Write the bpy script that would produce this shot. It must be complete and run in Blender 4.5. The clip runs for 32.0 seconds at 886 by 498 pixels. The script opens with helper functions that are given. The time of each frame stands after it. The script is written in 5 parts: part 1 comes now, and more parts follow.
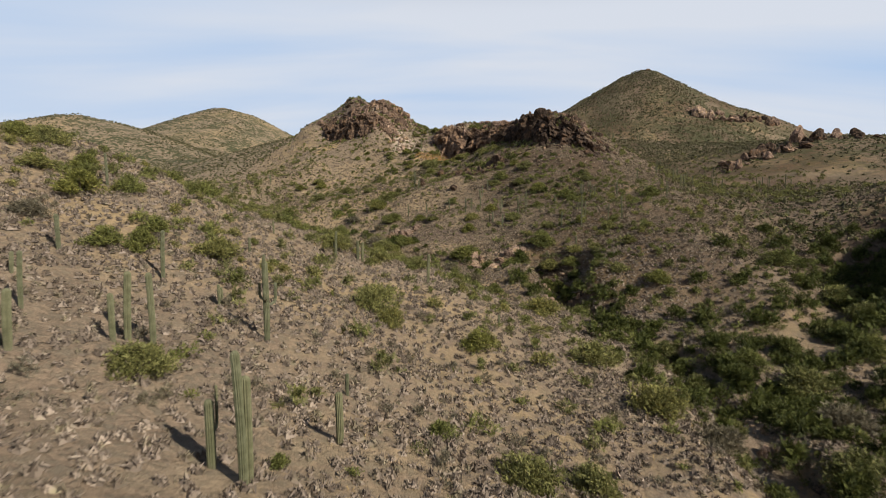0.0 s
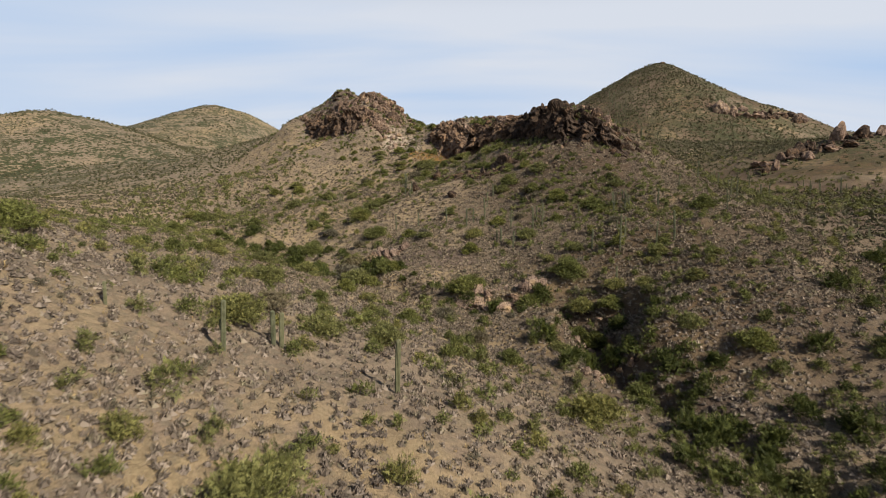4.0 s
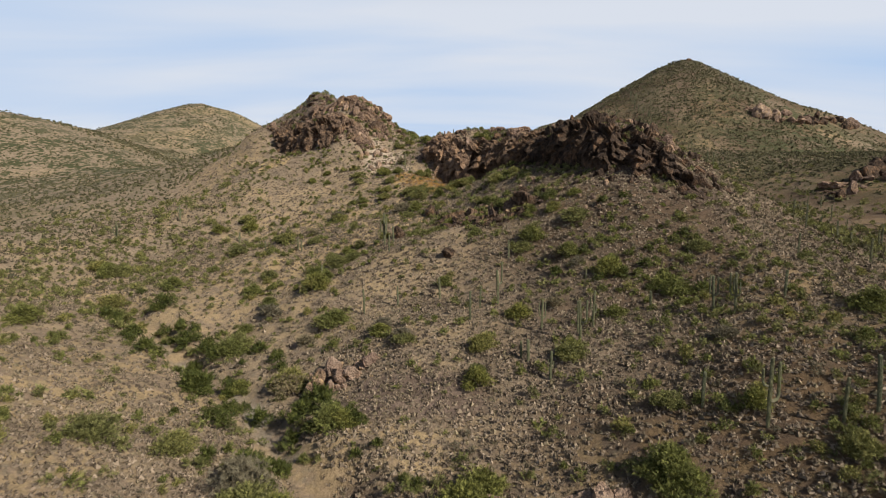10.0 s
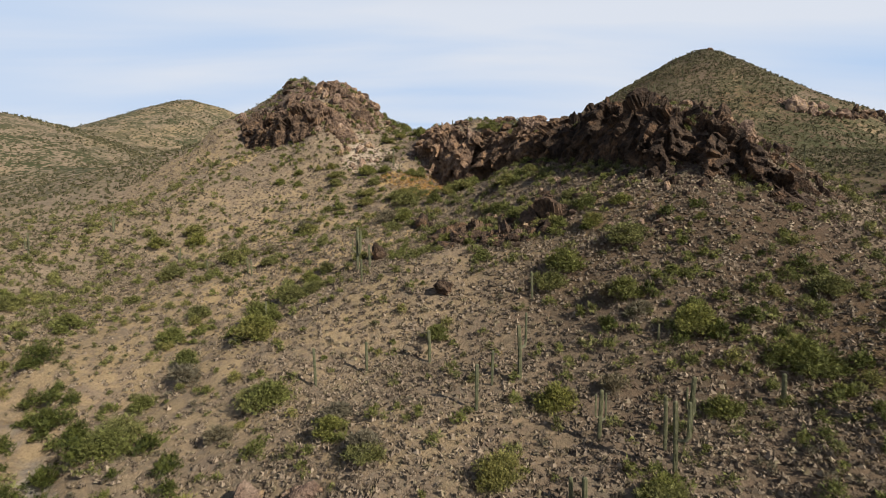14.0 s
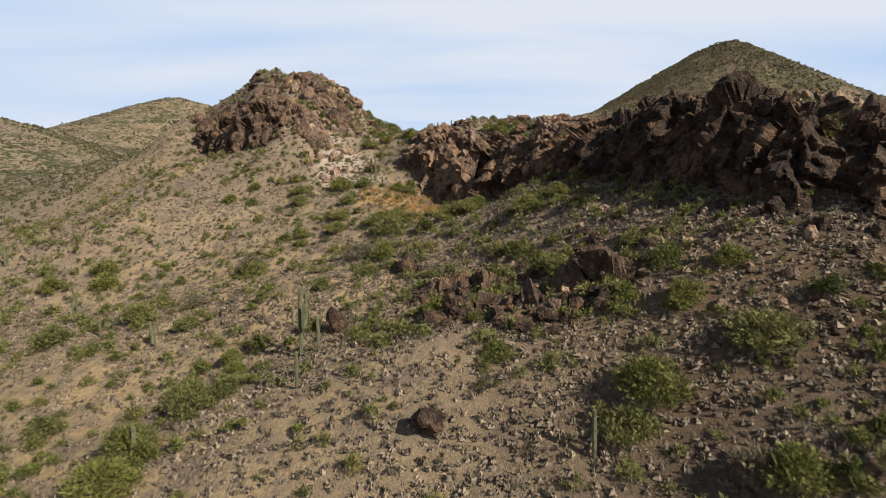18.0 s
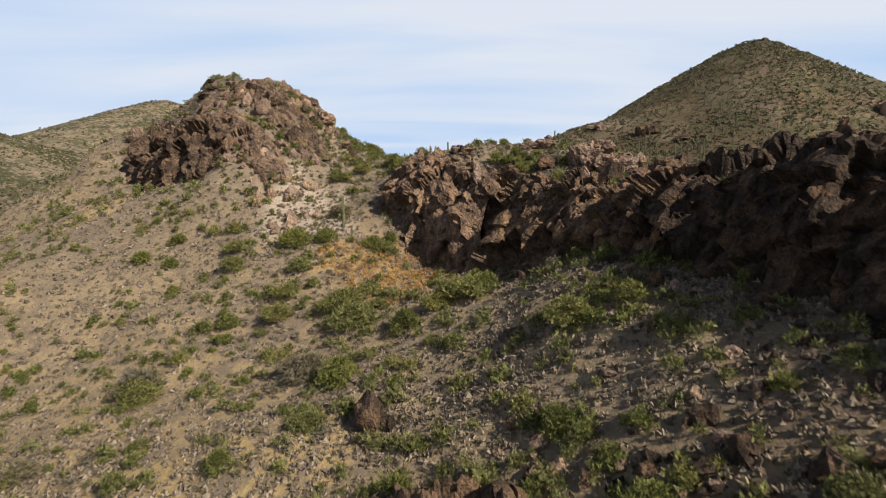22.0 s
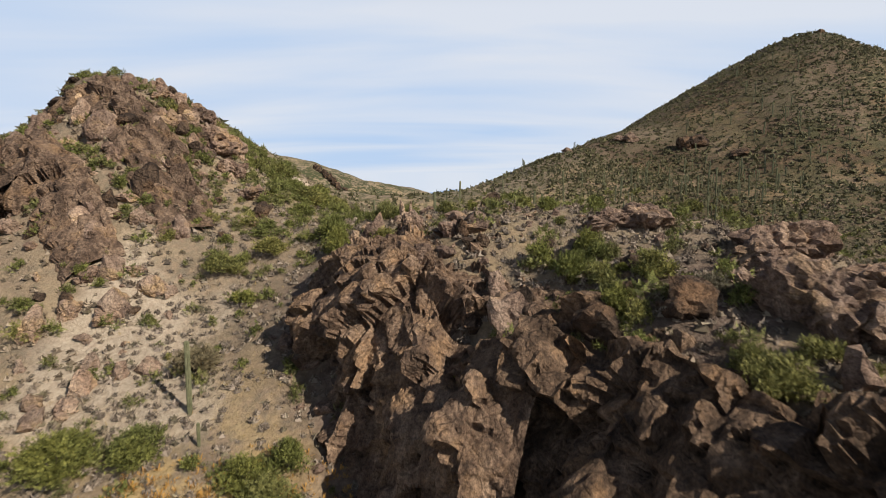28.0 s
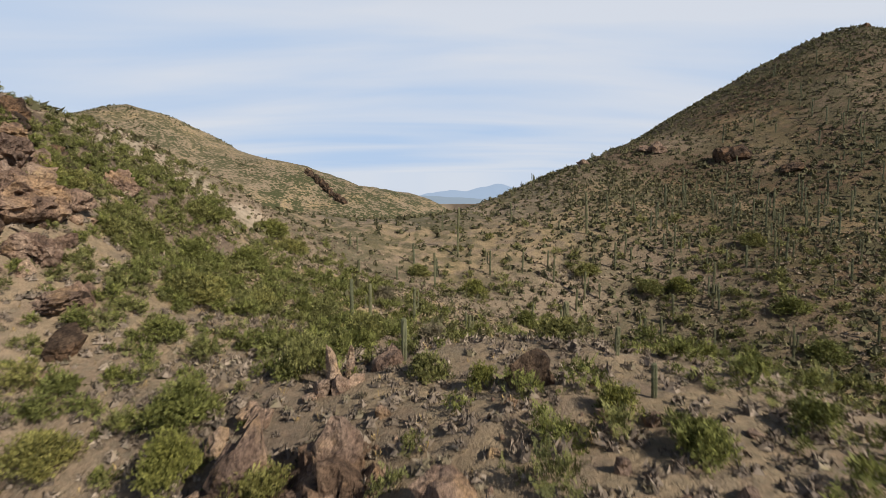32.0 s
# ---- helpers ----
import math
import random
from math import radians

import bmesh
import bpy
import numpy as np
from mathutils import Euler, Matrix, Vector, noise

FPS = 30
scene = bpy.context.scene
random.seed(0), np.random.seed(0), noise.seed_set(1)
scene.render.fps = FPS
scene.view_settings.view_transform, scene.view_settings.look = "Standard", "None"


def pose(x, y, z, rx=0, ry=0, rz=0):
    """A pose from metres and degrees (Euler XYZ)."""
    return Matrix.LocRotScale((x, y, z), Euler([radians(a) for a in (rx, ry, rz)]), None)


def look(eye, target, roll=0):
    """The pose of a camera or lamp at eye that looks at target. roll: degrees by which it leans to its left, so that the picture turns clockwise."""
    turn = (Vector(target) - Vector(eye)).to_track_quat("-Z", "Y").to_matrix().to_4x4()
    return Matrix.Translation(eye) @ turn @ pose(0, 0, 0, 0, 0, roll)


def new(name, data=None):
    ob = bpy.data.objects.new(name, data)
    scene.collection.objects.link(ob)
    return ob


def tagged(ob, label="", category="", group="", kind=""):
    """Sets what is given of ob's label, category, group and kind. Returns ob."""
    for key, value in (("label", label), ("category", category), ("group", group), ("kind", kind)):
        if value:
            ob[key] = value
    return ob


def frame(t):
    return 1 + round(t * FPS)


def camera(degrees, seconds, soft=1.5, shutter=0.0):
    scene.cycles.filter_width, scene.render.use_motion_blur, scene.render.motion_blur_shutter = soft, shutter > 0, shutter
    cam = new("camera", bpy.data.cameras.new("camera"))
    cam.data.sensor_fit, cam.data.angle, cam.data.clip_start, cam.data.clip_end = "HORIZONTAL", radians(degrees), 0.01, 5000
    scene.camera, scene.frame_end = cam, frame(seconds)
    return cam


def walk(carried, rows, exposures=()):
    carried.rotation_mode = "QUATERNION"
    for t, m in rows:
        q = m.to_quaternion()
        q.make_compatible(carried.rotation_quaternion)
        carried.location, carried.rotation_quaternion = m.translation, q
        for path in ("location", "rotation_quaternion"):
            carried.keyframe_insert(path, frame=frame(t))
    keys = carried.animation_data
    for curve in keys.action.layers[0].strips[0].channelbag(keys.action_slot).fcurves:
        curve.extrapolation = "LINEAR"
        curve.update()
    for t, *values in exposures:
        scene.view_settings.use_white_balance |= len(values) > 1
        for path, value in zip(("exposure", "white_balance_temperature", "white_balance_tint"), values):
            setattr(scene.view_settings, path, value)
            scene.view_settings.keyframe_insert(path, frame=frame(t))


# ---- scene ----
cam = camera(74.0, 32.0, soft=0.6, shutter=0.4)
METRES, EYE, TILT, LEAN, TURN = 200.0, 0.0, -5.1, 0.0, 0.0
ROWS = [
    (0.0, 0.0000, 0.0000, 0.0000, 0.00, 0.00, -0.00),
    (0.5, 0.0007, 0.0193, 0.0028, 0.00, 0.02, -0.00),
    (1.0, 0.0014, 0.0385, 0.0055, 0.01, 0.02, -0.02),
    (1.5, 0.0022, 0.0576, 0.0081, 0.02, -0.00, -0.02),
    (2.0, 0.0029, 0.0768, 0.0109, 0.02, -0.02, -0.03),
    (2.5, 0.0037, 0.0960, 0.0139, 0.02, -0.02, -0.05),
    (3.0, 0.0044, 0.1153, 0.0173, 0.03, -0.05, -0.07),
    (3.5, 0.0051, 0.1343, 0.0210, 0.05, -0.07, -0.08),
    (5.5, 0.0072, 0.2098, 0.0419, 0.06, -0.21, -0.15),
    (6.0, 0.0077, 0.2286, 0.0484, 0.08, -0.25, -0.16),
    (6.5, 0.0084, 0.2473, 0.0550, 0.09, -0.28, -0.18),
    (7.0, 0.0092, 0.2660, 0.0613, 0.11, -0.32, -0.17),
    (7.5, 0.0099, 0.2848, 0.0677, 0.13, -0.35, -0.17),
    (8.0, 0.0104, 0.3037, 0.0742, 0.13, -0.39, -0.19),
    (8.5, 0.0108, 0.3224, 0.0808, 0.13, -0.42, -0.19),
    (9.0, 0.0114, 0.3415, 0.0872, 0.14, -0.43, -0.19),
    (9.5, 0.0120, 0.3602, 0.0935, 0.14, -0.47, -0.19),
    (10.0, 0.0126, 0.3789, 0.0982, 0.15, -0.45, -0.18),
    (10.5, 0.0131, 0.3977, 0.1018, 0.15, -0.44, -0.19),
    (11.0, 0.0135, 0.4167, 0.1043, 0.14, -0.44, -0.20),
    (11.5, 0.0140, 0.4356, 0.1066, 0.15, -0.44, -0.21),
    (12.0, 0.0145, 0.4548, 0.1085, 0.16, -0.44, -0.21),
    (12.5, 0.0150, 0.4738, 0.1104, 0.17, -0.47, -0.22),
    (13.0, 0.0155, 0.4930, 0.1124, 0.16, -0.47, -0.22),
    (13.5, 0.0160, 0.5121, 0.1146, 0.16, -0.49, -0.23),
    (14.0, 0.0165, 0.5311, 0.1167, 0.17, -0.51, -0.23),
    (14.5, 0.0169, 0.5504, 0.1188, 0.17, -0.51, -0.23),
    (16.5, 0.0196, 0.6266, 0.1330, 0.24, -0.60, -0.25),
    (17.0, 0.0200, 0.6458, 0.1383, 0.24, -0.63, -0.26),
    (17.5, 0.0205, 0.6647, 0.1441, 0.26, -0.64, -0.24),
    (18.0, 0.0210, 0.6834, 0.1499, 0.27, -0.67, -0.24),
    (18.5, 0.0214, 0.7024, 0.1559, 0.26, -0.66, -0.21),
    (19.0, 0.0219, 0.7213, 0.1620, 0.28, -0.68, -0.18),
    (19.5, 0.0224, 0.7402, 0.1682, 0.28, -0.71, -0.19),
    (20.0, 0.0230, 0.7590, 0.1745, 0.28, -0.71, -0.18),
    (20.5, 0.0236, 0.7780, 0.1807, 0.28, -0.70, -0.17),
    (21.0, 0.0241, 0.7968, 0.1868, 0.30, -0.67, -0.15),
    (21.5, 0.0245, 0.8155, 0.1931, 0.29, -0.66, -0.15),
    (22.0, 0.0249, 0.8342, 0.1997, 0.28, -0.67, -0.14),
    (22.5, 0.0254, 0.8530, 0.2060, 0.28, -0.66, -0.10),
    (23.0, 0.0259, 0.8716, 0.2125, 0.26, -0.66, -0.10),
    (23.5, 0.0264, 0.8905, 0.2192, 0.27, -0.66, -0.08),
    (24.0, 0.0270, 0.9094, 0.2260, 0.27, -0.66, -0.07),
    (24.5, 0.0275, 0.9281, 0.2326, 0.27, -0.66, -0.07),
    (25.0, 0.0279, 0.9468, 0.2384, 0.25, -0.63, -0.05),
    (25.5, 0.0285, 0.9656, 0.2419, 0.25, -0.59, -0.04),
    (27.5, 0.0301, 1.0424, 0.2560, 0.13, -0.58, -0.03),
    (28.0, 0.0307, 1.0614, 0.2599, 0.12, -0.55, -0.02),
    (28.5, 0.0312, 1.0796, 0.2638, 0.11, -0.53, -0.02),
    (29.0, 0.0317, 1.0970, 0.2674, 0.09, -0.52, -0.01),
    (29.5, 0.0323, 1.1144, 0.2710, 0.09, -0.51, 0.00),
    (30.0, 0.0329, 1.1314, 0.2745, 0.07, -0.49, -0.00),
    (30.5, 0.0334, 1.1485, 0.2797, 0.05, -0.51, -0.02),
    (31.0, 0.0339, 1.1652, 0.2865, 0.05, -0.51, 0.01),
    (31.5, 0.0343, 1.1817, 0.2930, 0.03, -0.51, 0.02),
    (32.0, 0.0349, 1.1980, 0.2990, 0.03, -0.55, 0.03),
]
walk(cam, [(t, pose(0, 0, EYE, TILT, LEAN, TURN) @ pose(METRES * x, METRES * y, METRES * z, 90 + pitch, roll, yaw)) for t, x, y, z, yaw, pitch, roll in ROWS],
     exposures=((0.0, 0.14), (6.0, 0.16), (13.0, 0.20), (20.0, 0.28), (25.0, 0.24), (29.0, 0.18), (32.0, 0.10)))

# ---- sky and sun ----
SUN_AZ, SUN_EL = 131.0, 35.5          # degrees: clockwise from +y, above the horizon
to_sun = Vector((math.sin(radians(SUN_AZ)) * math.cos(radians(SUN_EL)), math.cos(radians(SUN_AZ)) * math.cos(radians(SUN_EL)), math.sin(radians(SUN_EL))))
sun = new("sun", bpy.data.lights.new("sun", "SUN"))
sun.data.energy, sun.data.angle, sun.data.color = 5.0, radians(0.6), (1.0, 0.935, 0.82)
sun.matrix_world = look((0, 0, 0), tuple(-to_sun))

world = bpy.data.worlds.new("sky")
scene.world = world
world.use_nodes = True
wn, wl = world.node_tree.nodes, world.node_tree.links
wn.clear()


def wnode(kind, **props):
    n = wn.new(kind)
    for k, v in props.items():
        n.inputs[k].default_value = v
    return n


sky = wn.new("ShaderNodeTexSky")
sky.sky_type, sky.sun_disc = "NISHITA", False
sky.sun_elevation, sky.sun_rotation = radians(SUN_EL), radians(SUN_AZ)
sky.altitude = 700
sky.air_density, sky.dust_density, sky.ozone_density = 0.8, 0.35, 1.0
# thin, streaked high cloud: noise on the plane of the cloud layer
co = wn.new("ShaderNodeTexCoord")
sep = wn.new("ShaderNodeSeparateXYZ")
wl.new(co.outputs["Generated"], sep.inputs[0])
zc = wn.new("ShaderNodeMath"); zc.operation = "MAXIMUM"; zc.inputs[1].default_value = 0.03
wl.new(sep.outputs[2], zc.inputs[0])
za = wn.new("ShaderNodeMath"); za.operation = "ADD"; za.inputs[1].default_value = 0.12
wl.new(zc.outputs[0], za.inputs[0])
dx = wn.new("ShaderNodeMath"); dx.operation = "DIVIDE"
dy = wn.new("ShaderNodeMath"); dy.operation = "DIVIDE"
wl.new(sep.outputs[0], dx.inputs[0]); wl.new(za.outputs[0], dx.inputs[1])
wl.new(sep.outputs[1], dy.inputs[0]); wl.new(za.outputs[0], dy.inputs[1])
comb = wn.new("ShaderNodeCombineXYZ")
wl.new(dx.outputs[0], comb.inputs[0]); wl.new(dy.outputs[0], comb.inputs[1])
mapn = wn.new("ShaderNodeMapping")
mapn.inputs["Scale"].default_value = (0.33, 1.15, 1.0)
mapn.inputs["Rotation"].default_value = (0, 0, radians(-9))
mapn.inputs["Location"].default_value = (0.7, 0.35, 0.0)
wl.new(comb.outputs[0], mapn.inputs["Vector"])
cl = wnode("ShaderNodeTexNoise", Scale=1.1, Detail=6.0, Roughness=0.45, Distortion=0.4)
wl.new(mapn.outputs[0], cl.inputs["Vector"])
cr = wn.new("ShaderNodeValToRGB")
cr.color_ramp.elements[0].position, cr.color_ramp.elements[0].color = 0.30, (7.3, 9.5, 12.9, 1)
cr.color_ramp.elements[1].position, cr.color_ramp.elements[1].color = 0.62, (10.7, 11.4, 12.7, 1)
wl.new(cl.outputs[0], cr.inputs[0])
# the layer thins overhead, where one looks through less of it
thin = wn.new("ShaderNodeMapRange")
thin.interpolation_type = "SMOOTHSTEP"
thin.inputs["From Min"].default_value, thin.inputs["From Max"].default_value = 0.28, 0.45
thin.inputs["To Min"].default_value, thin.inputs["To Max"].default_value = 0.95, 0.05
wl.new(sep.outputs[2], thin.inputs["Value"])
skyb = wn.new("ShaderNodeMix")
skyb.data_type = "RGBA"
wl.new(thin.outputs[0], skyb.inputs["Factor"])
wl.new(sky.outputs[0], skyb.inputs["A"])
wl.new(cr.outputs[0], skyb.inputs["B"])
bg = wn.new("ShaderNodeBackground")
bg.inputs["Strength"].default_value = 0.06
wl.new(skyb.outputs["Result"], bg.inputs["Color"])
wout = wn.new("ShaderNodeOutputWorld")
wl.new(bg.outputs[0], wout.inputs["Surface"])

# ---- materials ----
def material(name, rough=0.9):
    m = bpy.data.materials.new(name)
    m.use_nodes = True
    nt = m.node_tree
    b = nt.nodes["Principled BSDF"]
    b.inputs["Roughness"].default_value = rough
    b.inputs["Specular IOR Level"].default_value = 0.2
    return m, nt.nodes, nt.links, b


def noise_at(n, l, scale, detail=5.0, rough=0.6, vec=None, stretch=None):
    t = n.new("ShaderNodeTexNoise")
    t.inputs["Scale"].default_value, t.inputs["Detail"].default_value, t.inputs["Roughness"].default_value = scale, detail, rough
    if vec is None:
        vec = n.new("ShaderNodeNewGeometry").outputs["Position"]
    if stretch:
        mp = n.new("ShaderNodeMapping")
        mp.inputs["Scale"].default_value = stretch
        l.new(vec, mp.inputs["Vector"])
        vec = mp.outputs[0]
    l.new(vec, t.inputs["Vector"])
    return t.outputs[0]


def ramp(n, l, fac, stops):
    r = n.new("ShaderNodeValToRGB")
    e = r.color_ramp.elements
    while len(e) < len(stops):
        e.new(0.5)
    for el, (p, c) in zip(e, stops):
        el.position, el.color = p, (*c, 1)
    l.new(fac, r.inputs[0])
    return r.outputs[0]


def mix(n, l, fac, a, b, mode="MIX"):
    x = n.new("ShaderNodeMix")
    x.data_type, x.blend_type = "RGBA", mode
    for sock, v in (("Factor", fac), ("A", a), ("B", b)):
        if isinstance(v, (int, float)):
            x.inputs[sock].default_value = v
        elif isinstance(v, tuple):
            x.inputs[sock].default_value = (*v, 1)
        else:
            l.new(v, x.inputs[sock])
    return x.outputs["Result"]


def math_node(n, l, op, a, b=None, clamp=False):
    x = n.new("ShaderNodeMath")
    x.operation, x.use_clamp = op, clamp
    for i, v in enumerate((a, b)):
        if v is None:
            continue
        if isinstance(v, (int, float)):
            x.inputs[i].default_value = v
        else:
            l.new(v, x.inputs[i])
    return x.outputs[0]


def bump(n, l, b, height, strength, distance):
    k = n.new("ShaderNodeBump")
    k.inputs["Strength"].default_value, k.inputs["Distance"].default_value = strength, distance
    l.new(height, k.inputs["Height"])
    l.new(k.outputs[0], b.inputs["Normal"])


def attribute(n, name):
    a = n.new("ShaderNodeAttribute")
    a.attribute_name = name
    return a.outputs["Fac"]


def ground_material():
    m, n, l, b = material("desert_soil", 0.95)
    big = noise_at(n, l, 0.045, 4, 0.6)
    mid = noise_at(n, l, 0.35, 5, 0.65)
    fine = noise_at(n, l, 3.2, 6, 0.7)
    grit = noise_at(n, l, 14.0, 3, 0.7)
    soil = ramp(n, l, mid, [(0.3, (0.232, 0.170, 0.114)), (0.5, (0.306, 0.231, 0.155)), (0.7, (0.378, 0.296, 0.198))])
    soil = mix(n, l, math_node(n, l, "MULTIPLY", big, 0.55), soil, (0.26, 0.185, 0.135))
    soil = mix(n, l, 0.75, soil, ramp(n, l, fine, [(0.28, (0.50, 0.47, 0.45)), (0.5, (0.95, 0.95, 0.95)), (0.72, (1.25, 1.22, 1.18))]), "MULTIPLY")
    soil = mix(n, l, 0.5, soil, ramp(n, l, grit, [(0.35, (0.66, 0.63, 0.62)), (0.65, (1.2, 1.2, 1.2))]), "MULTIPLY")
    # twiggy litter in soft drifts
    litter = math_node(n, l, "MULTIPLY", ramp(n, l, noise_at(n, l, 1.7, 5, 0.75), [(0.45, (0, 0, 0)), (0.57, (1, 1, 1))]), ramp(n, l, noise_at(n, l, 0.16, 3, 0.6), [(0.36, (0.35, 0.35, 0.35)), (0.55, (0.8, 0.8, 0.8))]))
    soil = mix(n, l, litter, soil, ramp(n, l, grit, [(0.3, (0.125, 0.102, 0.072)), (0.7, (0.25, 0.205, 0.145))]))
    # patches of dry straw
    straw = ramp(n, l, fine, [(0.3, (0.30, 0.205, 0.095)), (0.65, (0.48, 0.345, 0.17))])
    spots = math_node(n, l, "MULTIPLY", attribute(n, "straw"), ramp(n, l, mid, [(0.40, (0, 0, 0)), (0.55, (1, 1, 1))]), True)
    col = mix(n, l, spots, soil, straw)
    # pale sand of the wash
    col = mix(n, l, attribute(n, "sand"), col, ramp(n, l, fine, [(0.3, (0.22, 0.195, 0.165)), (0.7, (0.39, 0.355, 0.31))]))
    # bare rock showing through
    rock = ramp(n, l, noise_at(n, l, 0.8, 7, 0.7), [(0.3, (0.05, 0.036, 0.03)), (0.5, (0.135, 0.095, 0.075)), (0.7, (0.27, 0.195, 0.15))])
    col = mix(n, l, attribute(n, "rock"), col, rock)
    # pale weathered tuff
    col = mix(n, l, attribute(n, "pale"), col, ramp(n, l, fine, [(0.3, (0.34, 0.26, 0.185)), (0.7, (0.56, 0.46, 0.35))]))
    # darker volcanic slopes: varnished stones, plus shade painted into the colour
    col = mix(n, l, math_node(n, l, "MULTIPLY", attribute(n, "varnish_shade"), 0.95), col, mix(n, l, 1.0, col, (0.40, 0.35, 0.32), "MULTIPLY"))
    # far scrub cover, where bushes are too small to stand singly
    scrub = math_node(n, l, "ADD", math_node(n, l, "MULTIPLY", noise_at(n, l, 0.42, 3, 0.6), 0.5), math_node(n, l, "MULTIPLY", noise_at(n, l, 0.07, 5, 0.7), 0.5))
    cover = math_node(n, l, "MULTIPLY", attribute(n, "scrub"), ramp(n, l, scrub, [(0.46, (0, 0, 0)), (0.53, (1, 1, 1))]), True)
    col = mix(n, l, cover, col, ramp(n, l, fine, [(0.3, (0.034, 0.038, 0.016)), (0.7, (0.085, 0.088, 0.038))]))
    l.new(col, b.inputs["Base Color"])
    h = math_node(n, l, "ADD", fine, math_node(n, l, "MULTIPLY", grit, 0.35))
    bump(n, l, b, math_node(n, l, "ADD", h, math_node(n, l, "MULTIPLY", litter, 0.4)), 0.9, 0.16)
    return m


def rock_material(name, dark, mean, light, stain):
    m, n, l, b = material(name, 0.86)
    rnd = n.new("ShaderNodeObjectInfo").outputs["Random"]
    streak = noise_at(n, l, 0.9, 6, 0.68, None, (1, 1, 0.35))
    fine = noise_at(n, l, 5.0, 6, 0.7)
    col = ramp(n, l, streak, [(0.28, dark), (0.48, mean), (0.72, light)])
    col = mix(n, l, ramp(n, l, noise_at(n, l, 0.45, 4, 0.6), [(0.52, (0, 0, 0)), (0.66, (0.75, 0.75, 0.75))]), col, stain)
    col = mix(n, l, 0.8, col, ramp(n, l, fine, [(0.30, (0.30, 0.28, 0.26)), (0.5, (1, 1, 1)), (0.70, (1.5, 1.45, 1.38))]), "MULTIPLY")
    grain = noise_at(n, l, 17.0, 4, 0.75)
    col = mix(n, l, 0.7, col, ramp(n, l, grain, [(0.35, (0.45, 0.43, 0.41)), (0.5, (1, 1, 1)), (0.65, (1.4, 1.36, 1.3))]), "MULTIPLY")
    col = mix(n, l, 0.55, col, ramp(n, l, rnd, [(0.0, (0.62, 0.60, 0.60)), (0.5, (1, 0.97, 0.95)), (1.0, (1.3, 1.22, 1.12))]), "MULTIPLY")
    l.new(col, b.inputs["Base Color"])
    vor = n.new("ShaderNodeTexVoronoi")
    vor.feature = "DISTANCE_TO_EDGE"
    vor.inputs["Scale"].default_value = 1.3
    l.new(n.new("ShaderNodeNewGeometry").outputs["Position"], vor.inputs["Vector"])
    crack = ramp(n, l, vor.outputs["Distance"], [(0.0, (0, 0, 0)), (0.09, (1, 1, 1))])
    vor2 = n.new("ShaderNodeTexVoronoi")
    vor2.inputs["Scale"].default_value = 3.6
    l.new(n.new("ShaderNodeNewGeometry").outputs["Position"], vor2.inputs["Vector"])
    h = math_node(n, l, "ADD", math_node(n, l, "MULTIPLY", crack, 0.25), math_node(n, l, "ADD", streak, math_node(n, l, "ADD", fine, math_node(n, l, "MULTIPLY", vor2.outputs["Distance"], -0.7))))
    bump(n, l, b, h, 1.0, 0.22)
    return m


def leaf_material(name, low, high, spread=0.35, gaps=0.0, air=0.5, through_light=0.16):
    m, n, l, b = material(name, 0.7)
    geo = n.new("ShaderNodeNewGeometry")
    col = ramp(n, l, geo.outputs["Random Per Island"], [(0.0, low), (1.0, high)])
    rnd = n.new("ShaderNodeObjectInfo").outputs["Random"]
    col = mix(n, l, spread, col, ramp(n, l, rnd, [(0.0, (0.6, 0.62, 0.7)), (0.5, (1, 1, 1)), (1.0, (1.5, 1.28, 0.9))]), "MULTIPLY")
    patch = noise_at(n, l, 0.22, 3, 0.6)
    col = mix(n, l, 0.5, col, ramp(n, l, patch, [(0.3, (0.7, 0.72, 0.75)), (0.7, (1.3, 1.25, 1.1))]), "MULTIPLY")
    l.new(col, b.inputs["Base Color"])
    tr = n.new("ShaderNodeBsdfTranslucent")
    l.new(col, tr.inputs["Color"])
    ms = n.new("ShaderNodeMixShader")
    ms.inputs[0].default_value = through_light
    l.new(b.outputs[0], ms.inputs[1])
    l.new(tr.outputs[0], ms.inputs[2])
    shown = ms.outputs[0]
    if gaps:
        # leaflets with air between them
        open_air = n.new("ShaderNodeBsdfTransparent")
        fine = n.new("ShaderNodeMixShader")
        l.new(ramp(n, l, noise_at(n, l, gaps, 2, 0.6), [(air - 0.03, (0, 0, 0)), (air + 0.03, (1, 1, 1))]), fine.inputs[0])
        l.new(open_air.outputs[0], fine.inputs[1])
        l.new(shown, fine.inputs[2])
        shown = fine.outputs[0]
    l.new(shown, n["Material Output"].inputs["Surface"])
    return m


def twig_material(name, low, mean, high):
    """Grey twiggy mounds: bleached and dark twigs mixed, dry and half green plants side by side."""
    m, n, l, b = material(name, 0.9)
    col = ramp(n, l, n.new("ShaderNodeNewGeometry").outputs["Random Per Island"], [(0.0, low), (0.55, mean), (1.0, high)])
    kind = noise_at(n, l, 1.1, 2, 0.6)
    col = mix(n, l, ramp(n, l, kind, [(0.54, (0, 0, 0)), (0.68, (0.6, 0.6, 0.6))]), col, mix(n, l, 1.0, col, (0.80, 0.90, 0.62), "MULTIPLY"))
    patch = noise_at(n, l, 0.10, 4, 0.65)
    col = mix(n, l, 0.8, col, ramp(n, l, patch, [(0.32, (0.74, 0.71, 0.70)), (0.68, (1.22, 1.18, 1.12))]), "MULTIPLY")
    l.new(col, b.inputs["Base Color"])
    return m


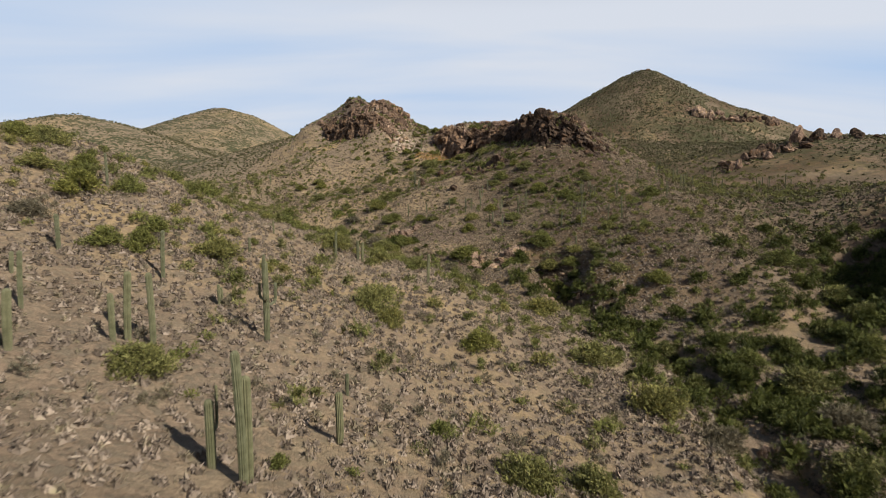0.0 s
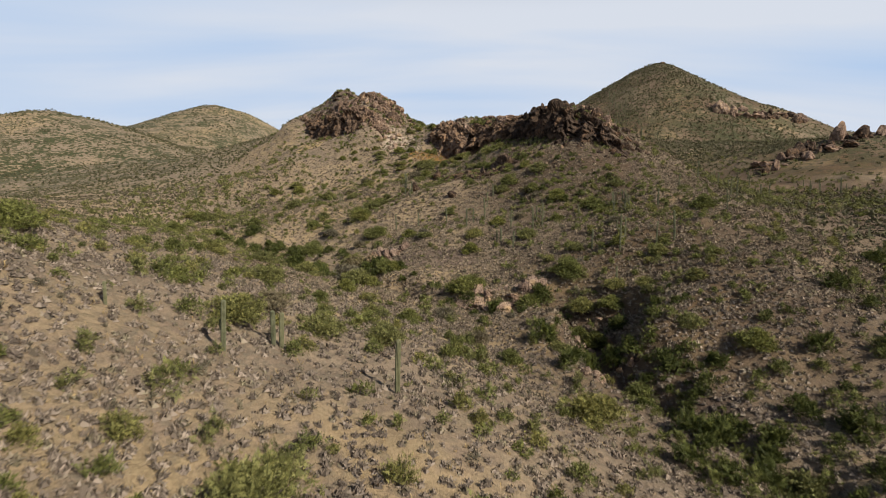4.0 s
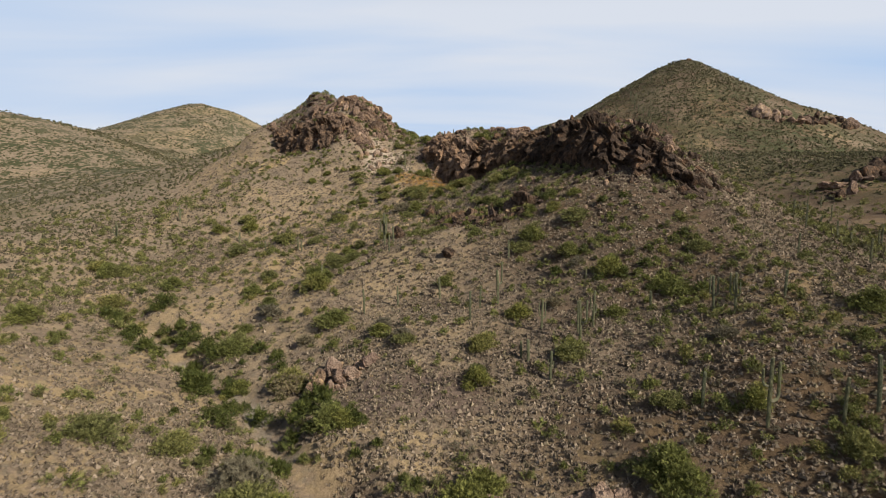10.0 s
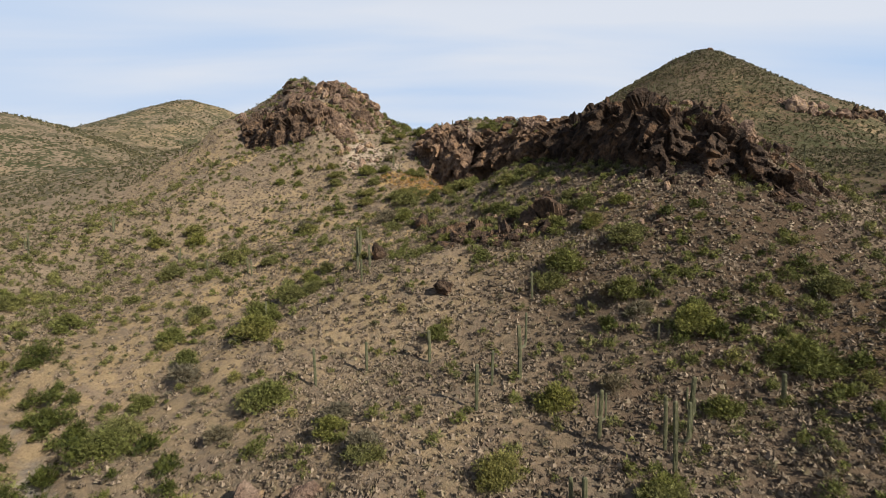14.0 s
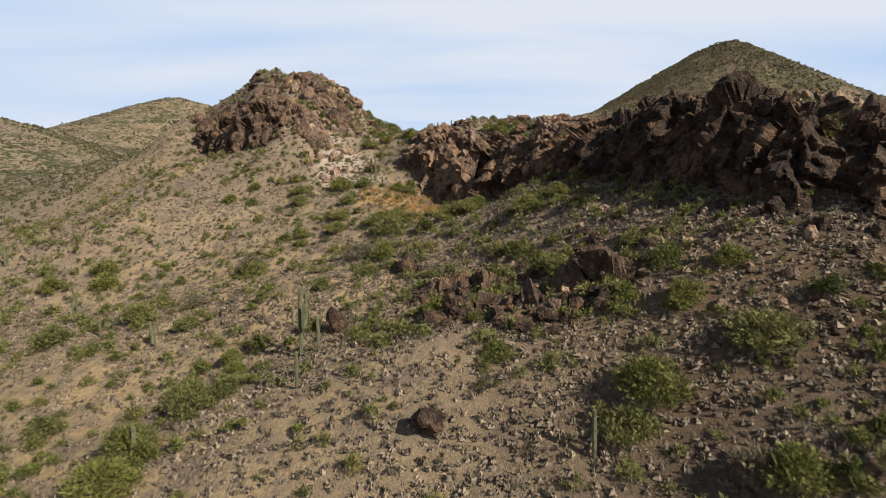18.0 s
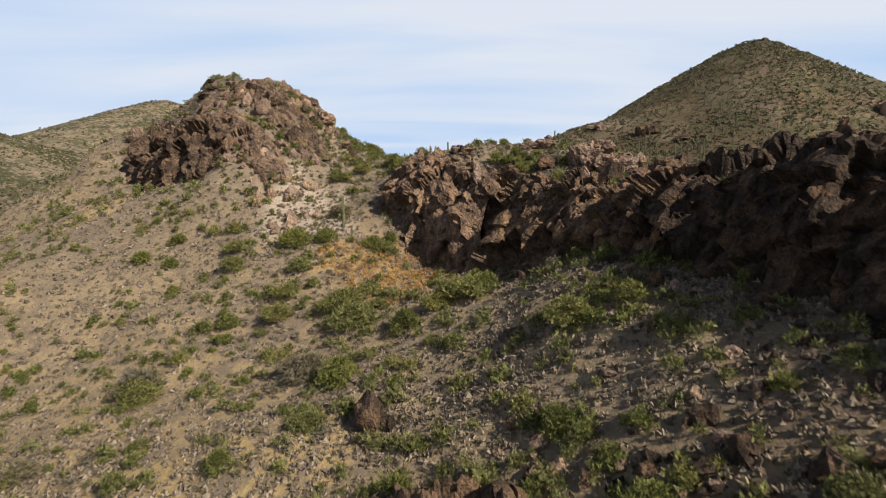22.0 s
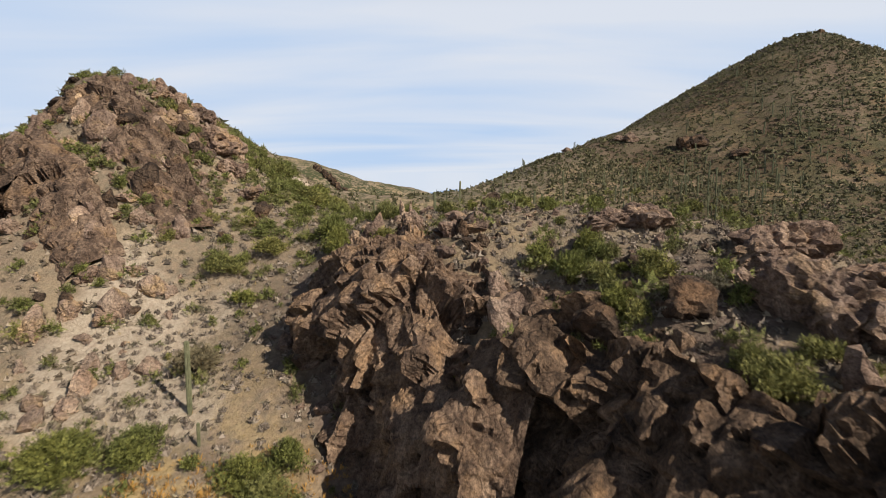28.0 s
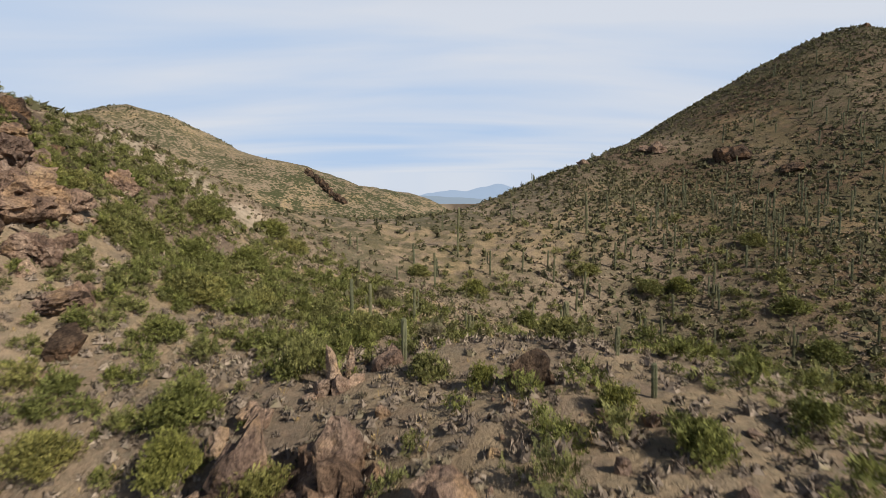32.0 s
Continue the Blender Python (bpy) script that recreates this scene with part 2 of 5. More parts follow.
def cactus_material():
    m, n, l, b = material("saguaro_skin", 0.6)
    co2 = n.new("ShaderNodeTexCoord").outputs["Object"]
    col = ramp(n, l, noise_at(n, l, 2.2, 5, 0.65, co2), [(0.3, (0.085, 0.088, 0.048)), (0.5, (0.135, 0.136, 0.078)), (0.72, (0.20, 0.195, 0.12))])
    sep2 = n.new("ShaderNodeSeparateXYZ")
    l.new(co2, sep2.inputs[0])
    foot = ramp(n, l, math_node(n, l, "ADD", sep2.outputs[2], math_node(n, l, "MULTIPLY", noise_at(n, l, 3.0, 3, 0.6, co2), 1.4)), [(0.55, (1, 1, 1)), (1.0, (0, 0, 0))])
    foot_mix = math_node(n, l, "MULTIPLY", foot, 0.55)
    col = mix(n, l, foot_mix, col, (0.17, 0.145, 0.11))       # corky grey-brown bark low on the stem
    rnd = n.new("ShaderNodeObjectInfo").outputs["Random"]
    col = mix(n, l, 0.5, col, ramp(n, l, rnd, [(0, (0.7, 0.75, 0.75)), (1, (1.25, 1.15, 1.0))]), "MULTIPLY")
    l.new(col, b.inputs["Base Color"])
    bump(n, l, b, noise_at(n, l, 30.0, 3, 0.6, co2), 0.4, 0.03)
    return m


def plain_material(name, low, high, scale=3.0, rough=0.85):
    m, n, l, b = material(name, rough)
    l.new(ramp(n, l, noise_at(n, l, scale, 5, 0.65), [(0.3, low), (0.7, high)]), b.inputs["Base Color"])
    return m


M_GROUND = ground_material()
M_ROCK_DARK = rock_material("dark_volcanic_rock", (0.014, 0.0105, 0.008), (0.052, 0.035, 0.025), (0.155, 0.106, 0.072), (0.20, 0.12, 0.07))
M_ROCK_BROWN = rock_material("dark_brown_rock", (0.022, 0.016, 0.012), (0.092, 0.061, 0.042), (0.25, 0.172, 0.118), (0.26, 0.16, 0.09))
M_ROCK_CRAG = rock_material("weathered_brown_rock", (0.030, 0.021, 0.016), (0.142, 0.094, 0.066), (0.35, 0.247, 0.172), (0.30, 0.19, 0.11))
M_ROCK_RED = rock_material("brown_red_rock", (0.060, 0.041, 0.033), (0.195, 0.132, 0.100), (0.38, 0.28, 0.212), (0.36, 0.24, 0.14))
M_ROCK_TAN = rock_material("tan_rock", (0.15, 0.10, 0.075), (0.30, 0.21, 0.155), (0.46, 0.35, 0.26), (0.45, 0.31, 0.16))
M_BURSAGE = twig_material("bursage_twigs", (0.085, 0.067, 0.052), (0.200, 0.161, 0.126), (0.34, 0.278, 0.222))
M_TUFT = twig_material("tuft_twigs", (0.085, 0.066, 0.047), (0.196, 0.154, 0.112), (0.34, 0.272, 0.202))
# M_TUFT darkened: shade of the cone and side slopes put into the colour
M_SHADED_TUFT = twig_material("shaded_tuft_twigs", (0.046, 0.037, 0.024), (0.115, 0.094, 0.062), (0.23, 0.19, 0.13))
M_STRAW = leaf_material("dry_grass", (0.28, 0.19, 0.08), (0.48, 0.35, 0.17), 0.0)
M_GREEN = leaf_material("creosote_leaves", (0.048, 0.054, 0.012), (0.255, 0.262, 0.080), 0.35, 19.0)
M_OLIVE = leaf_material("palo_verde_twigs", (0.060, 0.064, 0.018), (0.285, 0.275, 0.100), 0.35, 19.0)
M_THICKET = leaf_material("mesquite_leaves", (0.026, 0.034, 0.008), (0.125, 0.138, 0.034), 0.0, 15.0)
M_FARSCRUB = leaf_material("far_scrub_leaves", (0.052, 0.050, 0.026), (0.145, 0.130, 0.066), 0.0)
M_DRYBUSH = leaf_material("dry_shrub_twigs", (0.10, 0.085, 0.055), (0.23, 0.20, 0.135), 0.35, 22.0)
M_WOOD = plain_material("grey_brown_bark", (0.07, 0.055, 0.04), (0.16, 0.13, 0.10), 6.0)
M_CACTUS = cactus_material()
M_CHOLLA = leaf_material("cholla_joints", (0.15, 0.15, 0.065), (0.32, 0.29, 0.15))

# ---- the land ----
def lattice(ix, iy, seed):
    h = (ix * 374761393 + iy * 668265263 + seed * 1274126177) & 0xFFFFFFFF
    h = ((h ^ (h >> 13)) * 1103515245) & 0xFFFFFFFF
    h = ((h ^ (h >> 16)) * 2246822519) & 0xFFFFFFFF
    return ((h ^ (h >> 15)) & 0xFFFF) / 65535.0


def value_noise(x, y, seed):
    ix, iy = np.floor(x).astype(np.int64), np.floor(y).astype(np.int64)
    fx, fy = x - ix, y - iy
    fx, fy = fx * fx * fx * (fx * (fx * 6 - 15) + 10), fy * fy * fy * (fy * (fy * 6 - 15) + 10)
    a, b, c, d = lattice(ix, iy, seed), lattice(ix + 1, iy, seed), lattice(ix, iy + 1, seed), lattice(ix + 1, iy + 1, seed)
    return (a + (b - a) * fx) * (1 - fy) + (c + (d - c) * fx) * fy


def fbm(x, y, size, octaves=4, seed=0):
    """Fractal noise about 0, from -1 to 1."""
    x, y = np.asarray(x, float), np.asarray(y, float)
    s, amp, tot = np.zeros_like(x), 1.0, 0.0
    for o in range(octaves):
        s += amp * (2 * value_noise(x / size * 2**o + 17.3 * o, y / size * 2**o + 5.1 * o, seed + o) - 1)
        tot += amp
        amp *= 0.52
    return s / tot * 1.6


LANDFORMS = []


def swell(x, y, reach, rise):
    """A rounded rise (or, below 0, a hollow) of the land."""
    LANDFORMS.append((x, y, reach, rise))


SUMMITS = []


def summit(x, y, reach, rise):
    """A straight-sided, blunt-topped cone."""
    SUMMITS.append((x, y, reach, rise))


# the broad mass of the range
swell(60, 500, 260, 81.68)
swell(-460, 335, 130, 49.95)
swell(385, 400, 130, 38.23)
swell(-395, 595, 130, 64.77)
swell(-460, 790, 130, 15.09)
swell(-70, 920, 130, 16.74)
swell(-395, 985, 130, 17.97)
swell(125, 985, 130, -16.65)
swell(320, 985, 130, 17.52)
swell(-265, 985, 130, 30.25)
# foothills and hollows
swell(-180, -60, 70, 50.51)
swell(-5, -60, 70, 12.16)
swell(205, -60, 70, 34.11)
swell(-110, 10, 70, 23.94)
swell(170, 10, 70, 50.14)
swell(275, 115, 70, 33.58)
swell(-215, 115, 70, 39.65)
swell(-215, 290, 70, -5.50)
swell(-215, 430, 70, 7.82)
swell(240, 570, 70, 20.08)
swell(-110, 570, 70, -17.01)
swell(-5, 605, 70, -35.05)
swell(-215, 605, 70, 10.30)
swell(310, 640, 70, -7.14)
swell(-250, 675, 70, 9.93)
swell(135, 710, 70, -8.25)
swell(30, 710, 70, -14.73)
swell(-320, 780, 70, 15.58)
swell(-75, 815, 70, 29.18)
swell(-250, 815, 70, 13.41)
swell(100, 850, 70, 6.56)
swell(-5, 885, 70, 10.39)
# shoulders and side valleys
swell(150, 100, 40, 12.89)
swell(190, 200, 40, -7.03)
swell(90, 280, 40, -12.20)
swell(190, 280, 40, 10.05)
swell(-90, 340, 40, 12.49)
swell(210, 360, 40, -7.52)
swell(130, 400, 40, 3.14)
swell(-70, 460, 40, -16.32)
swell(10, 460, 40, -9.48)
swell(230, 460, 40, 4.49)
# spurs, the butte and the rock wall's bench
swell(63, 20, 22, -10.25)
swell(96, 20, 22, 4.59)
swell(41, 53, 22, -8.77)
swell(96, 75, 22, 7.33)
swell(-80, 75, 22, 6.65)
swell(74, 97, 22, -7.95)
swell(-69, 108, 22, 4.95)
swell(-25, 152, 22, -6.83)
swell(41, 163, 22, 4.75)
swell(-69, 196, 22, -4.25)
swell(96, 196, 22, -1.89)
swell(41, 207, 22, 24.37)
swell(74, 251, 22, 3.29)
swell(-14, 273, 22, 13.49)
swell(96, 350, 22, 2.04)
swell(-47, 372, 22, 4.54)
swell(74, 405, 22, -4.23)
swell(52, 416, 22, 12.65)
swell(96, 449, 22, -1.91)
# gullies and knolls
swell(33, 20, 13, -2.70)
swell(5, 27, 13, -3.37)
swell(-51, 34, 13, 5.11)
swell(-23, 55, 13, 3.69)
swell(-65, 55, 13, 3.11)
swell(-44, 69, 13, 7.61)
swell(54, 76, 13, -2.53)
swell(19, 83, 13, -4.26)
swell(-23, 83, 13, 2.50)
swell(40, 97, 13, 3.23)
swell(5, 104, 13, -2.94)
swell(-37, 104, 13, 2.20)
swell(47, 118, 13, 3.44)
swell(12, 125, 13, -1.28)
swell(-44, 139, 13, 2.93)
swell(54, 139, 13, 3.00)
swell(5, 167, 13, 3.95)
swell(-37, 181, 13, -1.40)
swell(-16, 202, 13, 2.92)
swell(12, 202, 13, -2.86)
swell(54, 216, 13, -5.31)
swell(-30, 216, 13, -1.19)
swell(-65, 223, 13, -2.98)
swell(40, 237, 13, 3.16)
swell(5, 244, 13, 4.50)
swell(-58, 244, 13, 5.74)
swell(26, 251, 13, 10.99)
swell(54, 265, 13, 9.29)
swell(12, 265, 13, 5.63)
swell(-51, 272, 13, 5.82)
swell(26, 279, 13, 6.31)
swell(-65, 293, 13, 10.58)
swell(-16, 314, 13, 5.00)
swell(33, 328, 13, -8.59)
swell(-37, 335, 13, 13.25)
swell(-65, 335, 13, 8.99)
swell(5, 342, 13, -4.12)
# small steps of the butte
swell(-30, 262, 8, 7.81)
swell(-25, 282, 8, 12.14)
swell(-55, 297, 8, -7.60)
swell(-15, 297, 8, 2.00)
# the sharp summits
summit(155, 465, 110, 51.6)
summit(-45, 304, 30, 25.79)
summit(-317, 857, 230, 96.24)
summit(-295, 470, 110, 32.03)

# rises and dips along the flight line
swell(6, 244, 7, -4.55)
swell(-34, 276, 7, 3.68)
swell(10, 164, 7, -3.33)
swell(22, 216, 17, 0.35)
swell(-50, 284, 7, -4.76)
swell(-30, 260, 7, -4.46)
swell(-2, 152, 7, 2.23)
swell(-18, 272, 7, 1.58)
swell(2, 184, 7, 2.29)
swell(22, 56, 7, -2.40)
swell(34, 184, 7, 2.21)
swell(-10, 256, 7, -2.01)
swell(6, 128, 7, -1.54)
swell(-14, 332, 7, -1.90)
swell(-22, 196, 7, -2.21)
swell(-18, 176, 7, 1.24)
swell(2, 76, 7, 1.60)
swell(46, 76, 7, 2.03)
swell(34, 88, 7, -1.79)
swell(30, 152, 7, -0.91)
swell(22, 100, 7, 1.42)
swell(30, 112, 7, -1.25)
swell(34, 132, 7, 1.23)
swell(18, 220, 7, 2.34)
swell(-22, 244, 7, 1.35)
swell(6, 260, 7, 1.28)
swell(-2, 168, 7, -2.08)
swell(-6, 52, 7, -1.02)
swell(-34, 164, 7, -1.20)
swell(10, 60, 7, 0.88)
swell(-42, 272, 7, 2.24)
swell(-18, 164, 7, 1.32)
swell(-18, 144, 7, -1.17)
swell(-6, 180, 7, 1.27)
swell(110, 58, 17, 16)          # unseen ridge, added out of view to shade the eastern gully
swell(205, 452, 22, -8)
swell(-295, 442, 45, -7)
swell(-232, 770, 36, -6)
# beds of the dry washes: place and height, going downhill
EAST_BED = [(70, 98, -13.5), (50, 74, -17.6), (38, 64, -19.4), (30, 55, -20.6), (26, 48, -21.2), (25, 36, -21.8), (24, 20, -22.4)]
WEST_BED = [(-58, 182, -9.6), (-42, 168, -12.0), (-35, 160, -12.9), (-22, 148, -14.2), (-13.5, 134, -15.2), (-7, 125.7, -15.8), (-3, 120, -16.2), (3, 115.5, -16.5), (11, 113.5, -16.8), (17, 112.5, -17.0), (20.5, 108, -17.4), (19, 97, -18.3), (20, 90, -18.8), (25.5, 81, -19.4), (28, 70, -20.1), (27, 58, -20.8), (26, 48, -21.2)]
WASH = [p[:2] for p in EAST_BED]
WASH_WEST = [p[:2] for p in WEST_BED]


def from_line(x, y, line):
    """The distance to a line of points."""
    d = np.full(np.shape(x), 1e9)
    for (ax, ay), (bx, by) in zip(line, line[1:]):
        ux, uy = bx - ax, by - ay
        s = np.clip(((x - ax) * ux + (y - ay) * uy) / (ux * ux + uy * uy), 0, 1)
        d = np.minimum(d, np.hypot(x - ax - s * ux, y - ay - s * uy))
    return d


def from_line_sided(x, y, line):
    """The distance to a line of points, 1 to the left of its way or -1 to its right, and a weight that fades at its ends."""
    d, side, way = np.full(np.shape(x), 1e9), np.ones(np.shape(x)), np.zeros(np.shape(x))
    for i, ((ax, ay), (bx, by)) in enumerate(zip(line, line[1:])):
        ux, uy = bx - ax, by - ay
        s = np.clip(((x - ax) * ux + (y - ay) * uy) / (ux * ux + uy * uy), 0, 1)
        e = np.hypot(x - ax - s * ux, y - ay - s * uy)
        way = np.where(e < d, (i + s) / (len(line) - 1), way)
        side = np.where(e < d, np.sign(ux * (y - ay) - uy * (x - ax)), side)
        d = np.minimum(d, e)
    ends = np.clip(way / 0.15, 0, 1) * np.clip((1 - way) / 0.15, 0, 1)
    return d, side, ends * ends * (3 - 2 * ends)


WALL = [(-2.5, 260), (-1, 254.5), (2, 249.5), (4, 245.5), (6.5, 243.3), (10, 240.5), (15, 233), (18, 228), (22, 224), (23.5, 217), (26, 211.5), (28.6, 203.5), (31, 194.5), (34, 187.5), (41, 182), (47, 177)]
BUTTE_FACE = [(-58, 290), (-52.5, 282.5), (-49, 277.5), (-43, 271.5), (-38, 267), (-31, 264.5)]


def gully(x, y, bed, steep):
    """The height of a gully's sides: a bed with steep banks."""
    out = np.full(np.shape(x), 1e6)
    for (ax, ay, az), (bx, by, bz) in zip(bed, bed[1:]):
        ux, uy = bx - ax, by - ay
        s = np.clip(((x - ax) * ux + (y - ay) * uy) / (ux * ux + uy * uy), 0, 1)
        d = np.hypot(x - ax - s * ux, y - ay - s * uy)
        out = np.minimum(out, az + (bz - az) * s + 0.1 * d + steep * np.clip(d - 1.3, 0, None))
    return out


def patch(x, y, cx, cy, rx, ry, seed=0, ragged=0.5):
    """1 inside an oval with a ragged edge, 0 outside."""
    r = np.hypot((x - cx) / rx, (y - cy) / ry) + ragged * fbm(x, y, 0.7 * min(rx, ry) + 2, 4, 90 + seed)
    return np.clip((1.15 - r) / 0.3, 0, 1)


def land(x, y, detail=True):
    x, y = np.asarray(x, float), np.asarray(y, float)
    z = np.full(x.shape, -40.0)
    for cx, cy, reach, rise in LANDFORMS:
        z += rise * np.exp(-((x - cx) ** 2 + (y - cy) ** 2) / (2 * reach * reach))
    for cx, cy, reach, rise in SUMMITS:
        r2 = ((x - cx) ** 2 + (y - cy) ** 2) / reach**2
        z += rise * np.clip(1.05 - np.sqrt(r2 + 0.0025), 0, 0.955)
    # the scarps under the rock wall and the butte: lower ground before them, higher behind
    for line, rise, reach in ((WALL, 3.3, 9.0), (BUTTE_FACE, 2.6, 8.0)):
        d, side, ends = from_line_sided(x, y, line)
        z += rise * ends * np.tanh((side * d - 2.4) / 0.9) * np.exp(-((side * d - 2.4) / reach) ** 2)
    far = np.clip((np.hypot(x, y - 200) - 300) / 500, 0, 1)
    z += far * np.clip((z + 40) / 30, 0, 1) * fbm(x, y, 120, 5, 3) * 9
    # the washes cut down through the slopes
    wob = 1.3 * fbm(x, y, 7, 3, 8) if detail else 0.0
    cut = np.minimum(gully(x, y, WEST_BED, 0.95), gully(x, y, EAST_BED, 0.7)) + wob
    k = np.clip(0.5 + 0.5 * (cut - z) / 1.2, 0, 1)
    z = cut + (z - cut) * k - 1.2 * k * (1 - k)
    if detail:
        z += 0.55 * fbm(x, y, 9, 4, 1) + 0.22 * fbm(x, y, 2.2, 3, 2)
    return z


def height(x, y):
    return float(land(np.array([x]), np.array([y]))[0])


def steps(lo, hi, fine, outer_lo, outer_hi, grow):
    mid = list(np.arange(lo, hi, fine))
    for sign, start, end in ((-1, lo, outer_lo), (1, mid[-1], outer_hi)):
        s, v, out = fine, start, []
        while sign * (end - v) > 0:
            s *= grow
            v += sign * s
            out.append(v)
        mid = out[::-1] + mid if sign < 0 else mid + out
    return np.array(mid)


def mesh_from(name, verts, faces, mat, smooth=False):
    me = bpy.data.meshes.new(name)
    verts = np.asarray(verts, np.float32)
    faces = np.asarray(faces, np.int32)
    k = faces.shape[1]
    me.vertices.add(len(verts))
    me.vertices.foreach_set("co", verts.ravel())
    me.loops.add(faces.size)
    me.loops.foreach_set("vertex_index", faces.ravel())
    me.polygons.add(len(faces))
    me.polygons.foreach_set("loop_start", np.arange(0, faces.size, k, dtype=np.int32))
    me.polygons.foreach_set("loop_total", np.full(len(faces), k, np.int32))
    me.update(calc_edges=True)
    me.polygons.foreach_set("use_smooth", np.full(len(faces), smooth, bool))
    if mat:
        me.materials.append(mat)
    return me


gx = steps(-70, 80, 1.15, -4600, 4600, 1.055)
gy = steps(10, 310, 1.15, -1500, 4700, 1.048)
X, Y = np.meshgrid(gx, gy)
Z = land(X, Y)
nx, ny = len(gx), len(gy)
idx = np.arange(nx * ny).reshape(ny, nx)
quads = np.stack([idx[:-1, :-1], idx[:-1, 1:], idx[1:, 1:], idx[1:, :-1]], -1).reshape(-1, 4)
ground_mesh = mesh_from("ground", np.stack([X, Y, Z], -1).reshape(-1, 3), quads, M_GROUND, True)
ground = tagged(new("ground", ground_mesh), "dry pinkish-tan desert hillsides with gravel and scattered scrub", "ground", kind="structure")

wash_d = np.minimum(from_line(X, Y, WASH_WEST), from_line(X, Y, WASH)) + 0.9 * fbm(X, Y, 5, 3, 8)
sand = np.clip((0.75 - wash_d) / 0.6, 0, 1) * np.clip(0.75 + 1.2 * fbm(X, Y, 9, 3, 14), 0, 1)
straw = np.clip(0.30 + 0.9 * fbm(X, Y, 24, 3, 21), 0, 1) * 0.55
straw = np.maximum(straw, 0.75 * np.clip(1.2 - np.hypot((X + 22) / 45, (Y - 205) / 55), 0, 1))
for q in ((-2, 241, 8, 8), (-50, 268, 9, 6), (-11, 209, 7, 4), (14, 192, 4, 3), (-25, 303, 6, 9)):
    straw = np.maximum(straw, 1.4 * patch(X, Y, *q, seed=2))
rock = np.zeros_like(X)
for q in ((17, 244, 9, 5), (36, 195, 10, 12), (-40, 298, 24, 16), (10, 190, 9, 5), (22, 222, 8, 10), (152, 466, 26, 20), (-2, 140, 9, 4)):
    rock = np.maximum(rock, 0.85 * patch(X, Y, *q, seed=5))
rock = np.maximum(rock, 0.95 * np.exp(-((from_line(X, Y, WALL) + 1.5 * fbm(X, Y, 4, 3, 55)) / 4.5) ** 2))
rock = np.maximum(rock, 0.8 * np.exp(-((from_line(X, Y, WASH_WEST[5:14]) + 1.5 * fbm(X, Y, 4, 3, 56)) / 4.0) ** 2))
pale = np.zeros_like(X)
for q in ((-17, 257, 4, 6), (-12, 250, 3, 6), (-33, 330, 5, 16), (-25, 318, 3, 9), (-23, 331, 2.5, 7), (166, 384, 9, 6), (-150, 500, 12, 14), (18.6, 95.5, 1.4, 3.5), (26, 52, 1.2, 5)):
    pale = np.maximum(pale, 0.8 * patch(X, Y, *q, seed=7, ragged=0.8))
# besides dark stones, paints in the shade of slopes turned from the sun
varnish_shade = np.clip((X - 30) / 35, 0, 1) * np.clip((Y - 290) / 40, 0, 1) + np.clip((X - 2) / 16, 0, 1) * np.clip((205 - Y) / 30, 0, 1) * np.clip((Y - 60) / 40, 0, 1) + np.clip((X - 55) / 40, 0, 1) * np.clip((Y - 80) / 60, 0, 1)
varnish_shade = np.maximum(varnish_shade, np.exp(-((X - 30) / 14) ** 2 - ((Y - 163) / 14) ** 2))
varnish_shade = np.clip(varnish_shade, 0, 1) * np.clip(0.85 + 0.5 * fbm(X, Y, 18, 4, 44), 0.2, 1)
scrub = np.clip((np.hypot(X, Y - 150) - 150) / 70, 0, 1) * (0.85 + 0.5 * fbm(X, Y, 60, 3, 33)) * np.clip((Z + 36) / 10, 0.15, 1)
scrub *= 1 - 0.35 * np.exp(-((X - 120) / 75) ** 2 - ((Y - 400) / 80) ** 2)
for nm, val in (("sand", sand), ("straw", straw), ("rock", rock), ("pale", pale), ("scrub", scrub), ("varnish_shade", varnish_shade)):
    at = ground_mesh.attributes.new(nm, "FLOAT", "POINT")
    at.data.foreach_set("value", np.clip(val, 0, 1.4).astype(np.float32).ravel())


# ---- rocks ----
def link(name, mesh, parent=None, at=(0, 0, 0), label=""):
    ob = new(name, mesh)
    ob.location = at
    if parent:
        ob.parent = parent
    return tagged(ob, label)


def chunk_mesh(name, seed, sub, tall, mat, rough=0.10, crack=0.10, joints=2.1):
    """A broken block of rock: planes cut a ball to facets, then joints and grain."""
    rng = random.Random(seed)
    cuts = []
    for _ in range(15):
        v = Vector((rng.gauss(0, 1), rng.gauss(0, 1), rng.gauss(0, 0.7))).normalized()
        cuts.append((v, rng.uniform(0.62, 1.0)))
    bm = bmesh.new()
    bmesh.ops.create_icosphere(bm, subdivisions=sub, radius=1.0)
    off = Vector((rng.uniform(0, 50), rng.uniform(0, 50), rng.uniform(0, 50)))
    for v in bm.verts:
        u = v.co.normalized()
        r = 1.3
        for nrm, dist in cuts:
            c = u.dot(nrm)
            if c > 0.12:
                r = min(r, dist / c)
        p = u * r
        q = Vector((p.x * joints, p.y * joints, p.z * joints * 0.6)) + off
        dd = noise.voronoi(q)[0]
        edge = dd[1] - dd[0]
        r2 = -crack * max(0.0, 1 - edge / 0.22) + 0.10 * (noise.cell(q * 1.0) - 0.5) + rough * noise.fractal(q * 1.7, 0.9, 2.1, 4)
        p += u * r2
        p.z *= tall
        v.co = p
    me = bpy.data.meshes.new(name)
    bm.to_mesh(me)
    bm.free()
    me.materials.append(mat)
    return me


